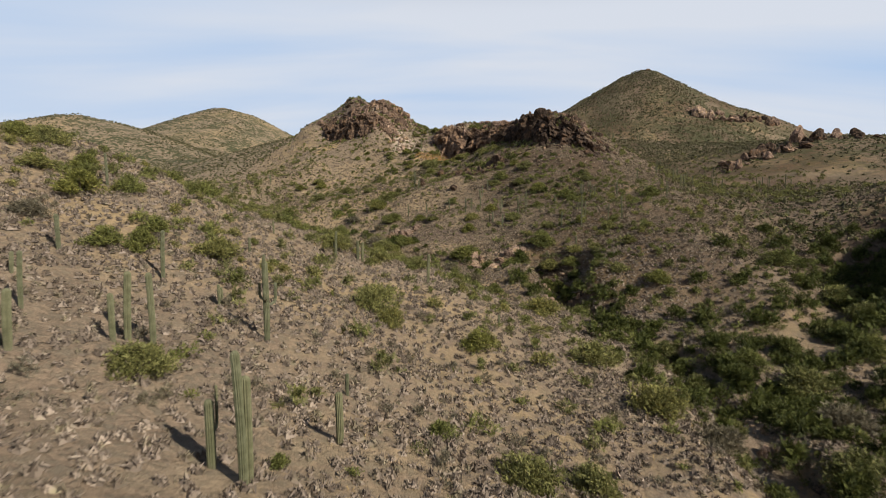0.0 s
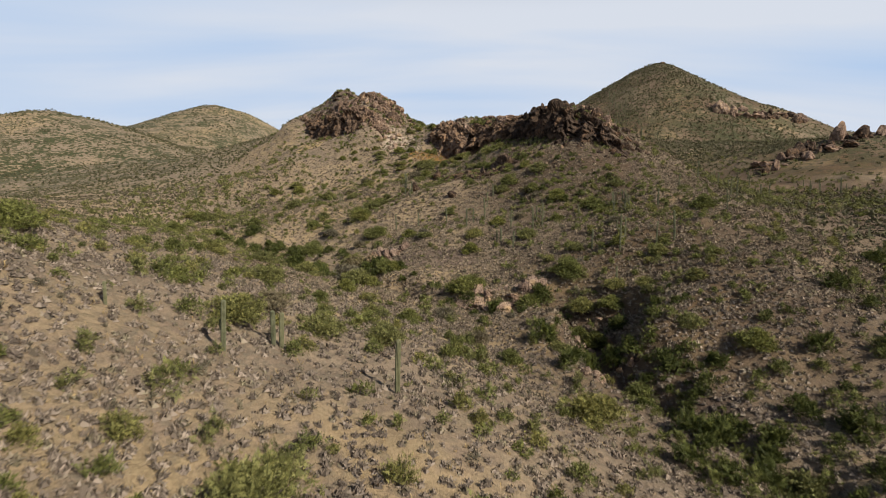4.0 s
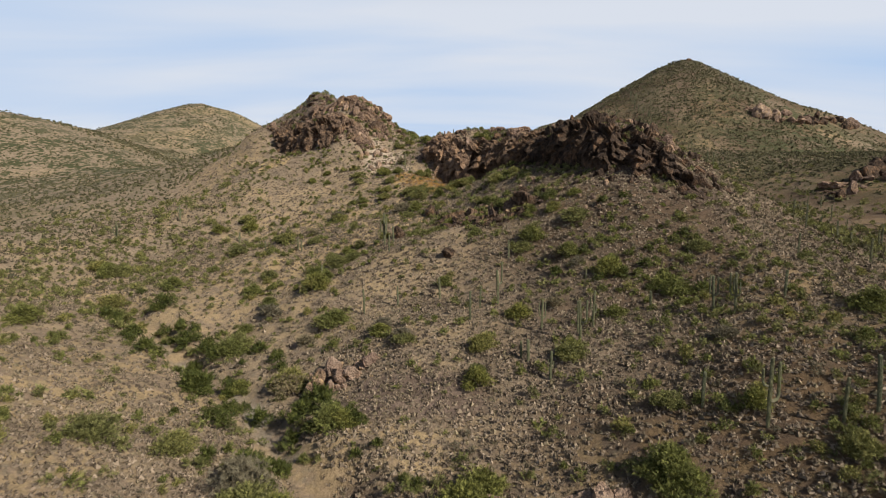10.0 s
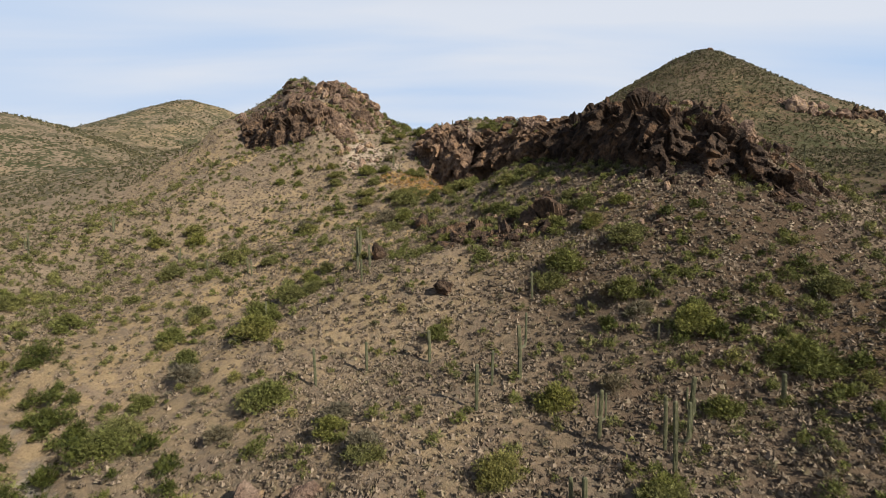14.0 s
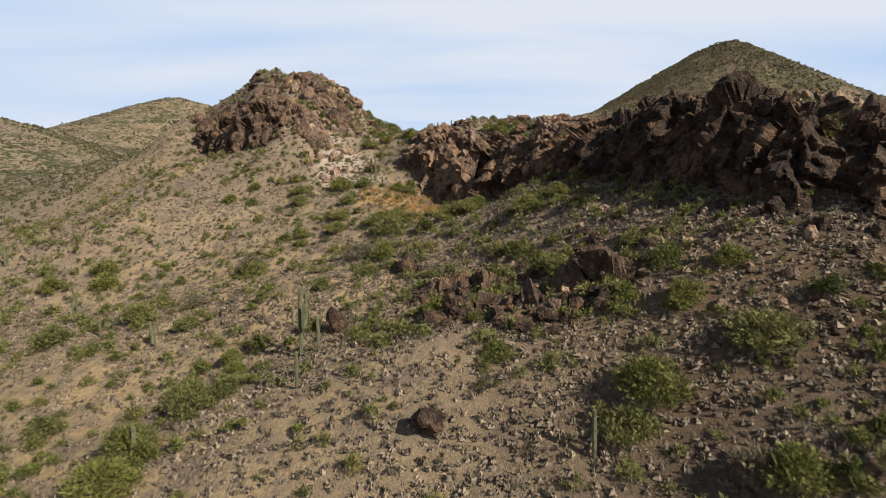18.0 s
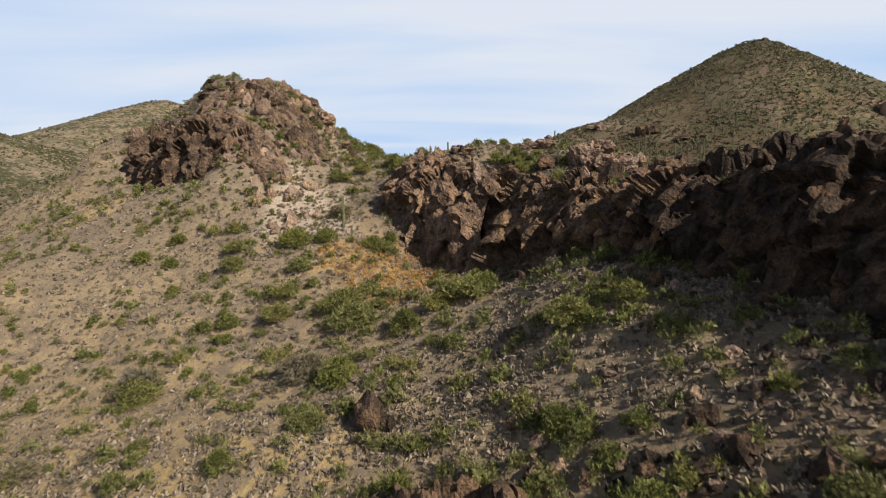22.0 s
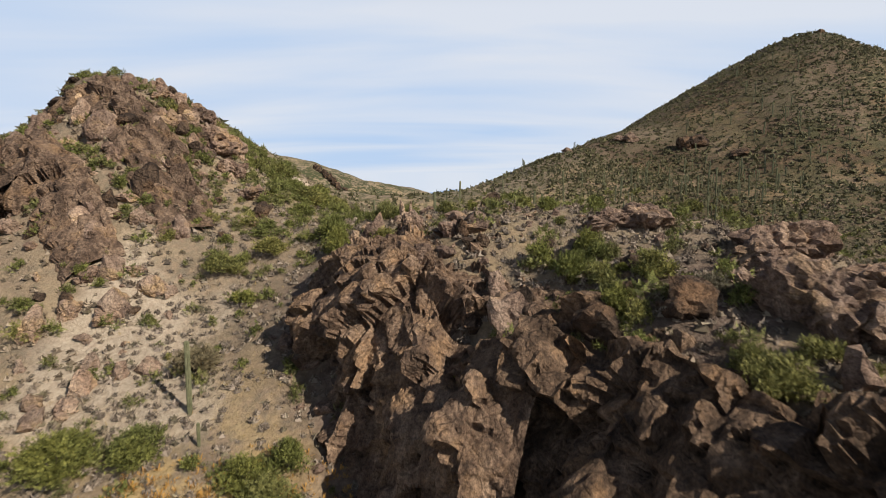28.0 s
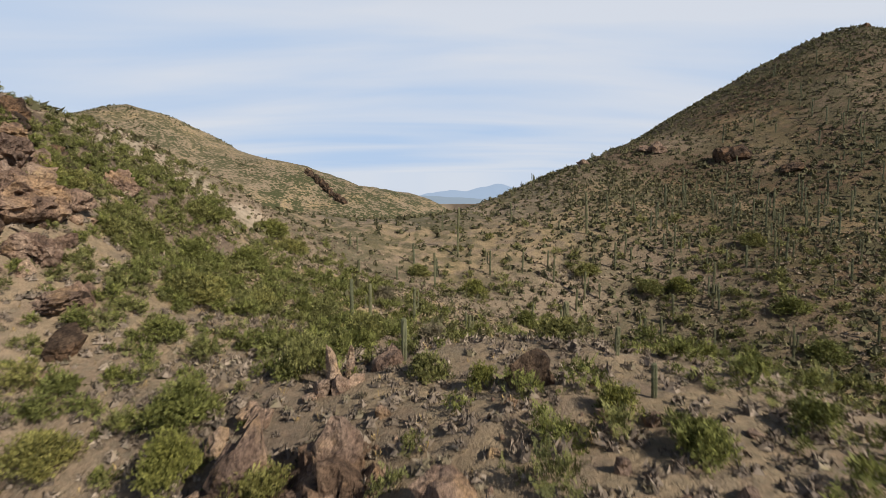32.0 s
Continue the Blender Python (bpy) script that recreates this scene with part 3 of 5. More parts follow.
CRAGS = {k: [chunk_mesh("crag", 40 + i, 5, 0.85 + 0.15 * (i % 3), m, 0.13, 0.15, 2.9) for i in range(4)] for k, m in (("dark", M_ROCK_DARK), ("red", M_ROCK_RED), ("tan", M_ROCK_TAN))}
MIDS = {k: [chunk_mesh("crag", 70 + i, 4, 0.85 + 0.15 * (i % 3), m, 0.15, 0.15, 2.7) for i in range(5)] for k, m in (("dark", M_ROCK_DARK), ("red", M_ROCK_RED), ("tan", M_ROCK_TAN))}
BLOCKS = {k: [chunk_mesh("boulder", 10 + i, 3, 0.75 + 0.22 * (i % 4), m) for i in range(9)] for k, m in (("dark", M_ROCK_DARK), ("red", M_ROCK_RED), ("tan", M_ROCK_TAN))}
SMALLS = {k: [chunk_mesh("boulder", 30 + i, 2, 0.75 + 0.22 * (i % 4), m, 0.14) for i in range(7)] for k, m in (("dark", M_ROCK_DARK), ("red", M_ROCK_RED), ("tan", M_ROCK_TAN))}
MAIN = {k: [chunk_mesh("crag", 140 + i, 6, 1.0, m, 0.12, 0.15, 3.4) for i in range(2)] for k, m in (("dark", M_ROCK_DARK), ("red", M_ROCK_RED))}
ROCK_RNG = random.Random(11)


def rock_group(name, label, x, y, category="rock outcrop", group=""):
    base = new(name)
    base.empty_display_size = 0.5
    base.location = (x, y, height(x, y) - 0.5)
    return tagged(base, label, category, group)


def rock(parent, kind, x, y, size, tall=1.0, sink=0.35, big=False, name="boulder", wide=1.0):
    """A block of about that half-width on the ground, under a group or, with no parent, on its own."""
    r = ROCK_RNG
    me = r.choice((MAIN if big == 2 else CRAGS if big and y < 262 and size > 2.7 else MIDS if big else BLOCKS if size > 0.95 else SMALLS)[kind])
    ob = new(name, me)
    z = height(x, y) + size * tall * (0.95 - 2 * sink)
    ob.location = (x, y, z)
    ob.rotation_euler = (r.uniform(-0.22, 0.22), r.uniform(-0.22, 0.22), r.uniform(0, 6.28))
    ob.scale = (size * r.uniform(0.85, 1.2) * wide, size * r.uniform(0.85, 1.2), size * tall)
    if parent:
        ob.location = ob.location - parent.location
        ob.parent = parent
    return ob


def along(line, s):
    n = len(line) - 1
    i = min(int(s * n), n - 1)
    f = s * n - i
    (ax, ay), (bx, by) = line[i], line[i + 1]
    return ax + (bx - ax) * f, ay + (by - ay) * f, math.atan2(by - ay, bx - ax)


def ledge(parent, kinds, line, count, depth, lo, hi, tall=1.3, sink=0.35, big=False, back=0.0):
    """Blocks set along a line, within depth of it."""
    r = ROCK_RNG
    for i in range(count):
        x, y, a = along(line, (i + r.uniform(0.1, 0.9)) / count)
        o = r.uniform(-depth, depth) / 2 + back
        size = lo + (hi - lo) * r.random() ** 1.6
        rock(parent, r.choice(kinds), x - math.sin(a) * o, y + math.cos(a) * o, size, tall * r.uniform(0.75, 1.25), sink, big)


def strewn(parent, kinds, cx, cy, rx, ry, count, lo, hi, tall=0.9, sink=0.38):
    r = ROCK_RNG
    for i in range(count):
        a, q = r.uniform(0, 6.283), math.sqrt(r.random())
        rock(parent, r.choice(kinds), cx + rx * q * math.cos(a), cy + ry * q * math.sin(a), lo + (hi - lo) * r.random() ** 2.2, tall * r.uniform(0.7, 1.3), sink)


def hashed(p, k):
    return noise.cell(Vector((p[0] * 31.7 + k, p[1] * 47.3, p[2] * 23.9)))


def blocky(q, tilt, crack):
    """Displacement of jointed rock: each cell a tilted block, with a cleft between the blocks."""
    d, p = noise.voronoi(q)
    c = p[0]
    r = q - c
    out = (hashed(c, 0.0) - 0.5) + tilt * ((hashed(c, 5.0) - 0.5) * r.x + (hashed(c, 9.0) - 0.5) * r.y + (hashed(c, 13.0) - 0.5) * r.z)
    return out - crack * max(0.0, 1 - (d[1] - d[0]) / 0.10)


def cliff(parent, line, mat, seed, crest=1.5, front=1.6, back=6.0, rough=1.0, step=0.24, dip=0.9, name="cliff_face"):
    """A face of jointed rock along a line, its front to the right of the line's way, its top running back into the slope."""
    pts = [Vector((x, y, 0)) for x, y in line]
    # the line, rounded and evenly stepped
    for _ in range(2):
        pts = [pts[0]] + [p for a, b in zip(pts, pts[1:]) for p in (a.lerp(b, 0.25), a.lerp(b, 0.75))] + [pts[-1]]
    along_line, total = [], 0.0
    for a, b in zip(pts, pts[1:]):
        k = max(1, round((b - a).length / step))
        along_line += [(a.lerp(b, i / k), (b - a).normalized()) for i in range(k)]
        total += (b - a).length
    n = len(along_line)
    px, py = np.array([p.x for p, _ in along_line]), np.array([p.y for p, _ in along_line])
    ux, uy = np.array([u.x for _, u in along_line]), np.array([u.y for _, u in along_line])
    kern = np.ones(9) / 9
    ux, uy = (np.convolve(np.pad(v, 4, "edge"), kern, "valid") for v in (ux, uy))
    fx, fy = uy, -ux
    arc = np.arange(n) * total / n
    ends = np.clip(np.minimum(arc, total - arc) / 4.0, 0, 1)
    ends = ends * ends * (3 - 2 * ends)
    wander = front * (0.25 + 0.8 * fbm(arc, arc * 0 + seed * 9.1, 6.0, 3, seed))
    top = crest * (0.5 + 1.0 * np.clip(fbm(arc, arc * 0 + seed * 3.3, 6.0, 4, seed + 4), -0.6, 1)) * ends
    zb = land(px + fx * (front + 0.8), py + fy * (front + 0.8), False)
    zt = land(px - fx * 5.0, py - fy * 5.0, False)
    zk = land(px - fx * back, py - fy * back, False)
    tall = np.maximum(zt + top - zb, 0.4)
    prof = [(front + 0.9, zb - dip), (front * 0.8, zb + 0.10 * tall), (front * 0.30, zb + 0.55 * tall), (-0.8, zb + 0.86 * tall), (-2.2, zt + top), (-4.0, zt + top * 0.85), (-0.7 * back, 0.35 * zt + 0.65 * zk + 0.25 * top), (-back, zk - dip - 0.4)]
    rows = []
    for (f0, z0), (f1, z1) in zip(prof, prof[1:]):
        k = max(2, int(np.median(np.hypot(f1 - f0, z1 - z0)) / step))
        for i in range(k):
            t = i / k
            rows.append((f0 + (f1 - f0) * t, z0 + (z1 - z0) * t))
    rows.append(prof[-1])
    m = len(rows)
    F = np.stack([np.broadcast_to(np.asarray(f, float), (n,)) for f, _ in rows])
    Zc = np.stack([z for _, z in rows])
    rise = np.clip((Zc - zb) / tall, 0, 1)
    F = F + wander * np.clip(rise * 3, 0.3, 1) * np.clip(1 - np.arange(m)[:, None] / m, 0, 1) * ends
    co = np.stack([px + fx * F, py + fy * F, Zc], -1)
    ds, dv = np.gradient(co, axis=1), np.gradient(co, axis=0)
    nrm = np.cross(dv, ds)
    nrm /= np.linalg.norm(nrm, axis=2, keepdims=True) + 1e-9
    if nrm[m // 4].mean(0) @ np.array([fx.mean(), fy.mean(), 0]) < 0:
        nrm = -nrm
    hold = np.clip(np.minimum(np.arange(m), m - 1 - np.arange(m)) / 5.0, 0, 1)
    off = Vector((seed * 7.7, seed * 3.1, seed * 5.3))
    for i in range(m):
        for j in range(n):
            x, y, z = co[i, j]
            v = Vector((x, y, z * 0.5))
            a = blocky(v / 3.8 + off, 1.5, 0.30)
            b = blocky(Vector((x, y, z * 0.6)) / 1.15 + off * 2, 1.3, 0.45)
            c = noise.fractal(Vector((x, y, z)) * 1.9 + off, 0.9, 2.1, 3)
            amt = rough * hold[i] * (0.25 + 0.75 * ends[j]) * (1.0 * a + 0.42 * b + 0.13 * c)
            co[i, j] += nrm[i, j] * amt
    idx = np.arange(m * n).reshape(m, n)
    quads = np.stack([idx[:-1, :-1], idx[1:, :-1], idx[1:, 1:], idx[:-1, 1:]], -1).reshape(-1, 4)
    me = mesh_from(name, co.reshape(-1, 3) - np.array(parent.location), quads, mat, False)
    return link(name, me, parent)


# the rock wall across the slope
wall = rock_group("rock_wall", "jagged dark brown volcanic rock wall with vertical joints", 8, 240)
cliff(wall, WALL[:6], M_ROCK_CRAG, 1, 1.0, 2.3, 9.0, 0.9, 0.2)
cliff(wall, WALL[4:10], M_ROCK_BROWN, 2, 1.4, 3.2, 9.0, 0.9, 0.2)
ledge(wall, ["red", "red", "dark"], WALL[:5], 24, 5.0, 0.3, 1.1, 0.9, 0.42, False, 6.0)
ledge(wall, ["dark", "red"], WALL[:10], 40, 3.0, 0.3, 1.0, 0.8, 0.42, False, -2.8)
ledge(wall, ["dark", "red"], WALL[4:10], 26, 5.0, 0.5, 1.5, 1.0, 0.38, False, 4.5)
# the great block at its east end
block = rock_group("rock_bluff", "broad dark rock bluff with a broken top", 35, 195)
cliff(block, WALL[8:], M_ROCK_DARK, 3, 1.1, 2.6, 9.0, 0.85)
cliff(block, [(36, 212), (38, 205), (42, 198), (50, 193)], M_ROCK_BROWN, 4, 1.8, 1.5, 6.0)
cliff(block, [(36, 196), (41, 189.5), (46, 184), (50, 178.5)], M_ROCK_DARK, 14, 0.8, 2.0, 5.0, 0.8)
ledge(block, ["dark", "dark", "red"], [(31, 210), (36, 203), (41, 195), (46, 187)], 46, 9.0, 0.5, 1.8, 0.9, 0.38, False, 2.0)
ledge(block, ["dark"], WALL[8:], 40, 4.0, 0.3, 1.1, 0.8, 0.42, False, -3.4)
# the broken back of the main crag
strewn(wall, ["red", "dark", "red"], 3.5, 253.5, 6.5, 4.0, 60, 0.25, 0.9, 0.7, 0.42)
# blocks standing on the bench behind the wall
bench = rock_group("bench_rocks", "brown weathered blocks on a stony bench", 20, 250)
for x, y, s, t in ((18.8, 253.5, 2.1, 0.62), (16.6, 253.8, 1.5, 0.6), (24.5, 247.5, 2.3, 0.75), (22.2, 246.2, 1.5, 0.7), (26.5, 243.5, 1.9, 0.7), (21.8, 239.5, 2.1, 1.0), (24.2, 237.5, 2.3, 0.95), (20.0, 242.8, 1.1, 0.8), (27.5, 239.5, 2.0, 0.9)):
    rock(bench, "red", x, y, s, t, 0.3, True)
strewn(bench, ["red", "red", "dark"], 18, 249, 9, 6, 45, 0.2, 0.8)
# the pinnacles and single stones past the wall
pins = rock_group("rock_pinnacles", "small upright tan rock pinnacles among scrub", 3, 266)
for x, y, s, t in ((2.6, 267.0, 0.42, 2.4), (3.2, 267.3, 0.33, 2.9), (2.2, 266.6, 0.4, 1.6), (2.9, 266.4, 0.5, 0.9), (3.5, 266.7, 0.45, 0.8), (1.8, 266.2, 0.35, 0.8), (-0.4, 265.6, 0.5, 1.6), (0.1, 265.2, 0.5, 1.2), (-1.2, 264.6, 0.6, 1.0)):
    rock(pins, "tan", x, y, s, t, 0.3)
tagged(rock(None, "dark", 10.0, 264.0, 1.0, 0.75, 0.3), "dark pointed boulder on a stony crest", "boulder")
tagged(rock(None, "red", 4.7, 268.6, 0.8, 0.85, 0.3), "rounded brown boulder among green shrubs", "boulder")
# the butte
butte = rock_group("butte_crags", "craggy brown rock cap of a small butte", -44, 296)
ledge(butte, ["dark", "dark", "red"], [(-63, 295), (-57, 289), (-50, 284), (-43, 281), (-36, 281)], 12, 3.0, 1.4, 2.4, 0.8, 0.46, True, 1.5)
ledge(butte, ["red", "dark"], [(-56, 296), (-48, 291), (-40, 289), (-32, 288), (-26, 285)], 16, 4.0, 0.9, 1.7, 0.8, 0.46, True, 0.0)
ledge(butte, ["red", "dark"], [(-52, 304), (-46, 300), (-40, 298), (-33, 294), (-27, 290)], 12, 4.0, 0.8, 1.4, 0.6, 0.46, True, 0.0)
cliff(butte, BUTTE_FACE, M_ROCK_BROWN, 5, 0.8, 2.2, 7.0, step=0.3)
cliff(butte, [(-46, 294), (-40, 286), (-34, 280), (-28, 276), (-21, 270.5), (-17, 265)], M_ROCK_CRAG, 6, 0.7, 1.3, 4.0, 0.5, 0.3)
cliff(butte, [(-36, 271), (-31, 268), (-26, 264.5), (-22, 260)], M_ROCK_CRAG, 7, 0.7, 1.2, 4.0, 0.5, 0.3)
strewn(butte, ["red", "dark", "dark"], -42, 293, 20, 13, 110, 0.5, 1.7, 0.8, 0.44)
for x, y, s in ((-37, 299, 1.9), (-31, 291, 1.9), (-25, 282, 1.7), (-28, 286, 1.5)):
    rock(butte, "red", x, y, s, 0.55, 0.44, True)
east_side = rock_group("slope_crags", "pale tan ledges on the butte's flank", -20, 278)
strewn(east_side, ["tan", "red"], -20, 277, 6, 9, 36, 0.3, 1.0, 0.8)
strewn(east_side, ["tan"], -18, 256, 5, 7, 26, 0.3, 1.1, 0.9)
strewn(east_side, ["tan", "red"], -30, 272, 8, 8, 30, 0.3, 1.3, 1.0)
for x, y, s, t in ((-17.6, 278.5, 2.2, 0.8), (-15.2, 276.2, 1.7, 0.7), (-20.5, 281.0, 2.0, 0.8), (-13.0, 273.8, 1.3, 0.6), (-25.5, 287.0, 1.4, 0.7), (-29.5, 286.0, 1.5, 0.7), (-22.5, 284.5, 1.2, 0.8), (-23.5, 299, 1.6, 0.8)):
    rock(east_side, "red", x, y, s, t, 0.34, True)
for x, y, s, t in ((0.6, 261.6, 1.0, 1.3), (-0.6, 261.0, 0.9, 1.0), (1.6, 261.2, 0.8, 0.9), (2.6, 260.6, 0.7, 0.9), (0.2, 260.0, 1.1, 0.8)):
    rock(pins, "red", x, y, s, t, 0.3)
strewn(east_side, ["red", "red", "tan", "dark"], -27, 275, 12, 12, 120, 0.35, 1.5, 0.9, 0.4)
strewn(butte, ["red", "dark"], -30, 279, 12, 7, 70, 0.4, 1.1, 0.7, 0.42)
strewn(east_side, ["red", "dark", "tan"], -20, 270, 9, 12, 90, 0.25, 1.1, 0.9, 0.4)
strewn(pins, ["red", "tan", "red"], 6, 257.5, 10, 6, 90, 0.10, 0.4, 0.8, 0.3)
# outcrops down the slope below the wall
mid = rock_group("slope_outcrop", "dark broken outcrop in a bushy slope", 9, 190)
cliff(mid, [(2, 193.5), (6, 190.5), (9, 187.5), (14, 186.5), (19.5, 185)], M_ROCK_BROWN, 9, 1.6, 1.2, 4.0, 0.75)
cliff(mid, [(-1, 201), (3, 198.5), (7.5, 197), (12, 198)], M_ROCK_BROWN, 10, 1.1, 1.0, 3.5, 0.6)
ledge(mid, ["dark"], [(3, 192), (7, 191), (12, 185), (17, 186)], 30, 3.5, 0.5, 1.5, 0.8, 0.42)
strewn(mid, ["dark", "dark", "red"], 14, 196, 14, 13, 130, 0.2, 0.9, 0.75, 0.44)
ledge(mid, ["dark"], [(9, 200), (15, 197), (21, 192), (27, 185)], 26, 4.0, 0.4, 1.2, 0.75, 0.42)
for x, y, s in ((3.2, 176.0, 1.5), (-6.7, 196.8, 1.3), (-0.8, 212.3, 1.3), (0.8, 211.5, 0.9)):
    tagged(rock(None, "dark", x, y, s, 0.9, 0.28), "dark brown boulder on a scrubby slope", "boulder", "boulders on the slope")
ledge_rocks = rock_group("stony_ground", "loose brown stones strewn over pale ground", 24, 190)
strewn(ledge_rocks, ["red", "tan", "dark"], 22, 198, 15, 18, 150, 0.12, 0.7)
strewn(ledge_rocks, ["red", "tan", "dark"], 33, 178, 12, 6, 60, 0.12, 0.6)
# rocks beside the wash
banks = rock_group("wash_rocks", "pale grey and pink rocks along a dry wash", 12, 112)
cliff(banks, [(0, 123), (4.5, 119.5), (9, 118), (13, 118.5), (17, 118)], M_ROCK_TAN, 11, 0.35, 1.3, 3.0, 0.45)
strewn(banks, ["dark", "tan", "dark", "red"], 20.5, 103, 3.5, 12, 90, 0.2, 0.9, 0.8, 0.42)
strewn(banks, ["tan", "red", "dark"], 8, 115, 9, 4, 60, 0.2, 0.8, 0.8, 0.42)
strewn(banks, ["tan", "red"], 9.5, 117.5, 5, 2.5, 22, 0.4, 1.5)
strewn(banks, ["tan"], 16.8, 92, 1.5, 5, 16, 0.3, 0.9)
strewn(banks, ["tan"], 26.5, 50, 1.5, 6, 18, 0.2, 0.7)
strewn(banks, ["red", "tan"], -10, 147.5, 4, 3, 24, 0.4, 1.6)
strewn(banks, ["tan"], -28, 152, 6, 2, 14, 0.2, 0.6)
# rocks of the far slopes
cap = rock_group("summit_rocks", "rocky cap of the high cone hill", 156, 466)
strewn(cap, ["dark", "red"], 158, 465, 13, 8, 36, 0.8, 2.4, 0.55, 0.42)
rim = rock_group("ridge_crags", "brown and tan crags along a far ridge", 200, 372)
ledge(rim, ["red", "dark", "red"], [(158, 388), (166, 382), (184, 388), (201, 394), (222, 402)], 32, 8.0, 1.2, 3.4, 0.75, 0.42)
ledge(rim, ["dark", "dark", "red"], [(126, 271), (140, 276), (152, 276), (165, 278), (180, 283), (200, 288), (240, 290)], 52, 14.0, 1.2, 4.0, 0.8, 0.32)
for x, y, s in ((164, 382, 3.8), (168, 382, 3.4), (172, 384, 2.8), (161, 385, 2.6)):
    rock(rim, "tan", x, y, s, 0.9, 0.34)
for x, y, s, t in ((67, 411, 3.0, 0.6), (64, 412.5, 2.2, 0.6), (80, 399, 3.4, 0.75), (84, 398, 2.6, 0.6), (90, 386, 3.4, 0.4), (47, 412, 1.9, 0.8)):
    tagged(rock(None, "red" if x < 70 else "dark", x, y, s, t, 0.3), "red-brown rock hump on a saguaro slope", "boulder", "rock humps on the far slope")
dike = rock_group("rock_dike", "dark rock rib down a far hillside", -100, 776)
ledge(dike, ["dark"], [(-122, 803), (-108, 786), (-92, 766), (-78, 747)], 22, 3.0, 2.4, 4.2, 0.8, 0.25)


# ---- plants ----
def tube(bm, pts, radii, ribs, rib_depth, cap=True):
    """A ribbed stem along points; closed by a dome at its end."""
    rings = []
    n = ribs * 2 if rib_depth else ribs
    prev = Vector((1, 0, 0))
    for i, (p, r) in enumerate(zip(pts, radii)):
        t = (pts[min(i + 1, len(pts) - 1)] - pts[max(i - 1, 0)]).normalized()
        a = (prev - t * prev.dot(t)).normalized()
        b = t.cross(a)
        prev = a
        rings.append([bm.verts.new(p + (a * math.cos(6.28318 * k / n) + b * math.sin(6.28318 * k / n)) * r * (1 - (rib_depth if k % 2 else 0))) for k in range(n)])
    for r0, r1 in zip(rings, rings[1:]):
        for k in range(n):
            bm.faces.new((r0[k], r0[(k + 1) % n], r1[(k + 1) % n], r1[k]))
    if cap:
        top = bm.verts.new(pts[-1] + (pts[-1] - pts[-2]).normalized() * radii[-1] * 0.4)
        for k in range(n):
            bm.faces.new((rings[-1][k], rings[-1][(k + 1) % n], top))


def stem_mesh(name, pts, radius, ribs=13):
    """A stem of even width with a rounded tip."""
    bm = bmesh.new()
    path, radii = list(pts), [radius * f for f in [0.86, 0.95] + [1.0] * (len(pts) - 2)]
    d = (path[-1] - path[-2]).normalized()
    last = path[-1]
    for f, w in ((0.35, 0.95), (0.7, 0.78), (0.95, 0.48)):
        path.append(last + d * radius * f)
        radii.append(radius * w)
    tube(bm, path, radii, ribs, 0.2)
    me = bpy.data.meshes.new(name)
    bm.to_mesh(me)
    bm.free()
    me.materials.append(M_CACTUS)
    return me


def trunk_mesh(h, radius, seed):
    r = random.Random(seed)
    lean = (r.uniform(-0.03, 0.03), r.uniform(-0.03, 0.03))
    pts = [Vector((lean[0] * h * s * s, lean[1] * h * s * s, h * s)) for s in (-0.06, 0.1, 0.25, 0.4, 0.55, 0.7, 0.85, 0.96)]
    return stem_mesh("trunk", pts, radius)


def arm_mesh(rise, out, radius):
    pts = [Vector((0, 0, 0)), Vector((out * 0.45, 0, -0.04)), Vector((out * 0.85, 0, 0.06)), Vector((out, 0, 0.28))]
    pts += [Vector((out * 1.02, 0, 0.28 + rise * s)) for s in (0.3, 0.65, 1.0)]
    return stem_mesh("arm", pts, radius, 10)


TRUNKS = [trunk_mesh(1.0 * h, 0.115 + 0.009 * h, i) for i, h in enumerate((2.0, 3.2, 4.4, 5.8, 7.4))]
TRUNK_HEIGHTS = (2.0, 3.2, 4.4, 5.8, 7.4)
ARMS = [arm_mesh(*a) for a in ((0.8, 0.55, 0.09), (1.2, 0.6, 0.10), (1.7, 0.65, 0.105), (0.5, 0.45, 0.085))]
CACTUS_RNG = random.Random(5)
CACTUS_WORDS = {0: "single tall ribbed green saguaro column without arms", 1: "green ribbed saguaro with one raised arm", 2: "green ribbed saguaro with two raised arms", 3: "many-armed green ribbed saguaro on a dry slope", 4: "large candelabra saguaro with a crowd of raised arms"}


def saguaro(x, y, h, arms):
    r = CACTUS_RNG
    i = min(range(5), key=lambda k: abs(TRUNK_HEIGHTS[k] - h))
    f = h / TRUNK_HEIGHTS[i]
    base = new("saguaro")
    base.empty_display_size = 0.3
    base.location = (x, y, height(x, y) - 0.05)
    base.rotation_euler = (0, 0, r.uniform(0, 6.28))
    words = CACTUS_WORDS[arms] if h > 2 or arms else "short young ribbed saguaro column among scrub"
    tagged(base, words, "cactus", "saguaros on the hillsides")
    t = link("trunk", TRUNKS[i], base)
    wide = min(1.25, max(0.8, f)) * r.uniform(0.9, 1.1)
    t.scale = (wide, wide, f)
    turn = r.uniform(0, 6.28)
    for k in range(arms if arms < 4 else 6):
        a = link("arm", r.choice(ARMS[:3] if h > 3.5 else ARMS[2:3] + ARMS[3:]), base)
        turn += 6.28 / max(2, arms) + r.uniform(-0.5, 0.5)
        s = r.uniform(0.8, 1.15) * min(1.2, max(0.6, h / 5))
        a.scale = (s, s, s * r.uniform(0.9, 1.4))
        a.rotation_euler = (0, 0, turn)
        a.location = (0, 0, h * (r.uniform(0.36, 0.6) if arms < 4 else r.uniform(0.15, 0.4)))
    return base


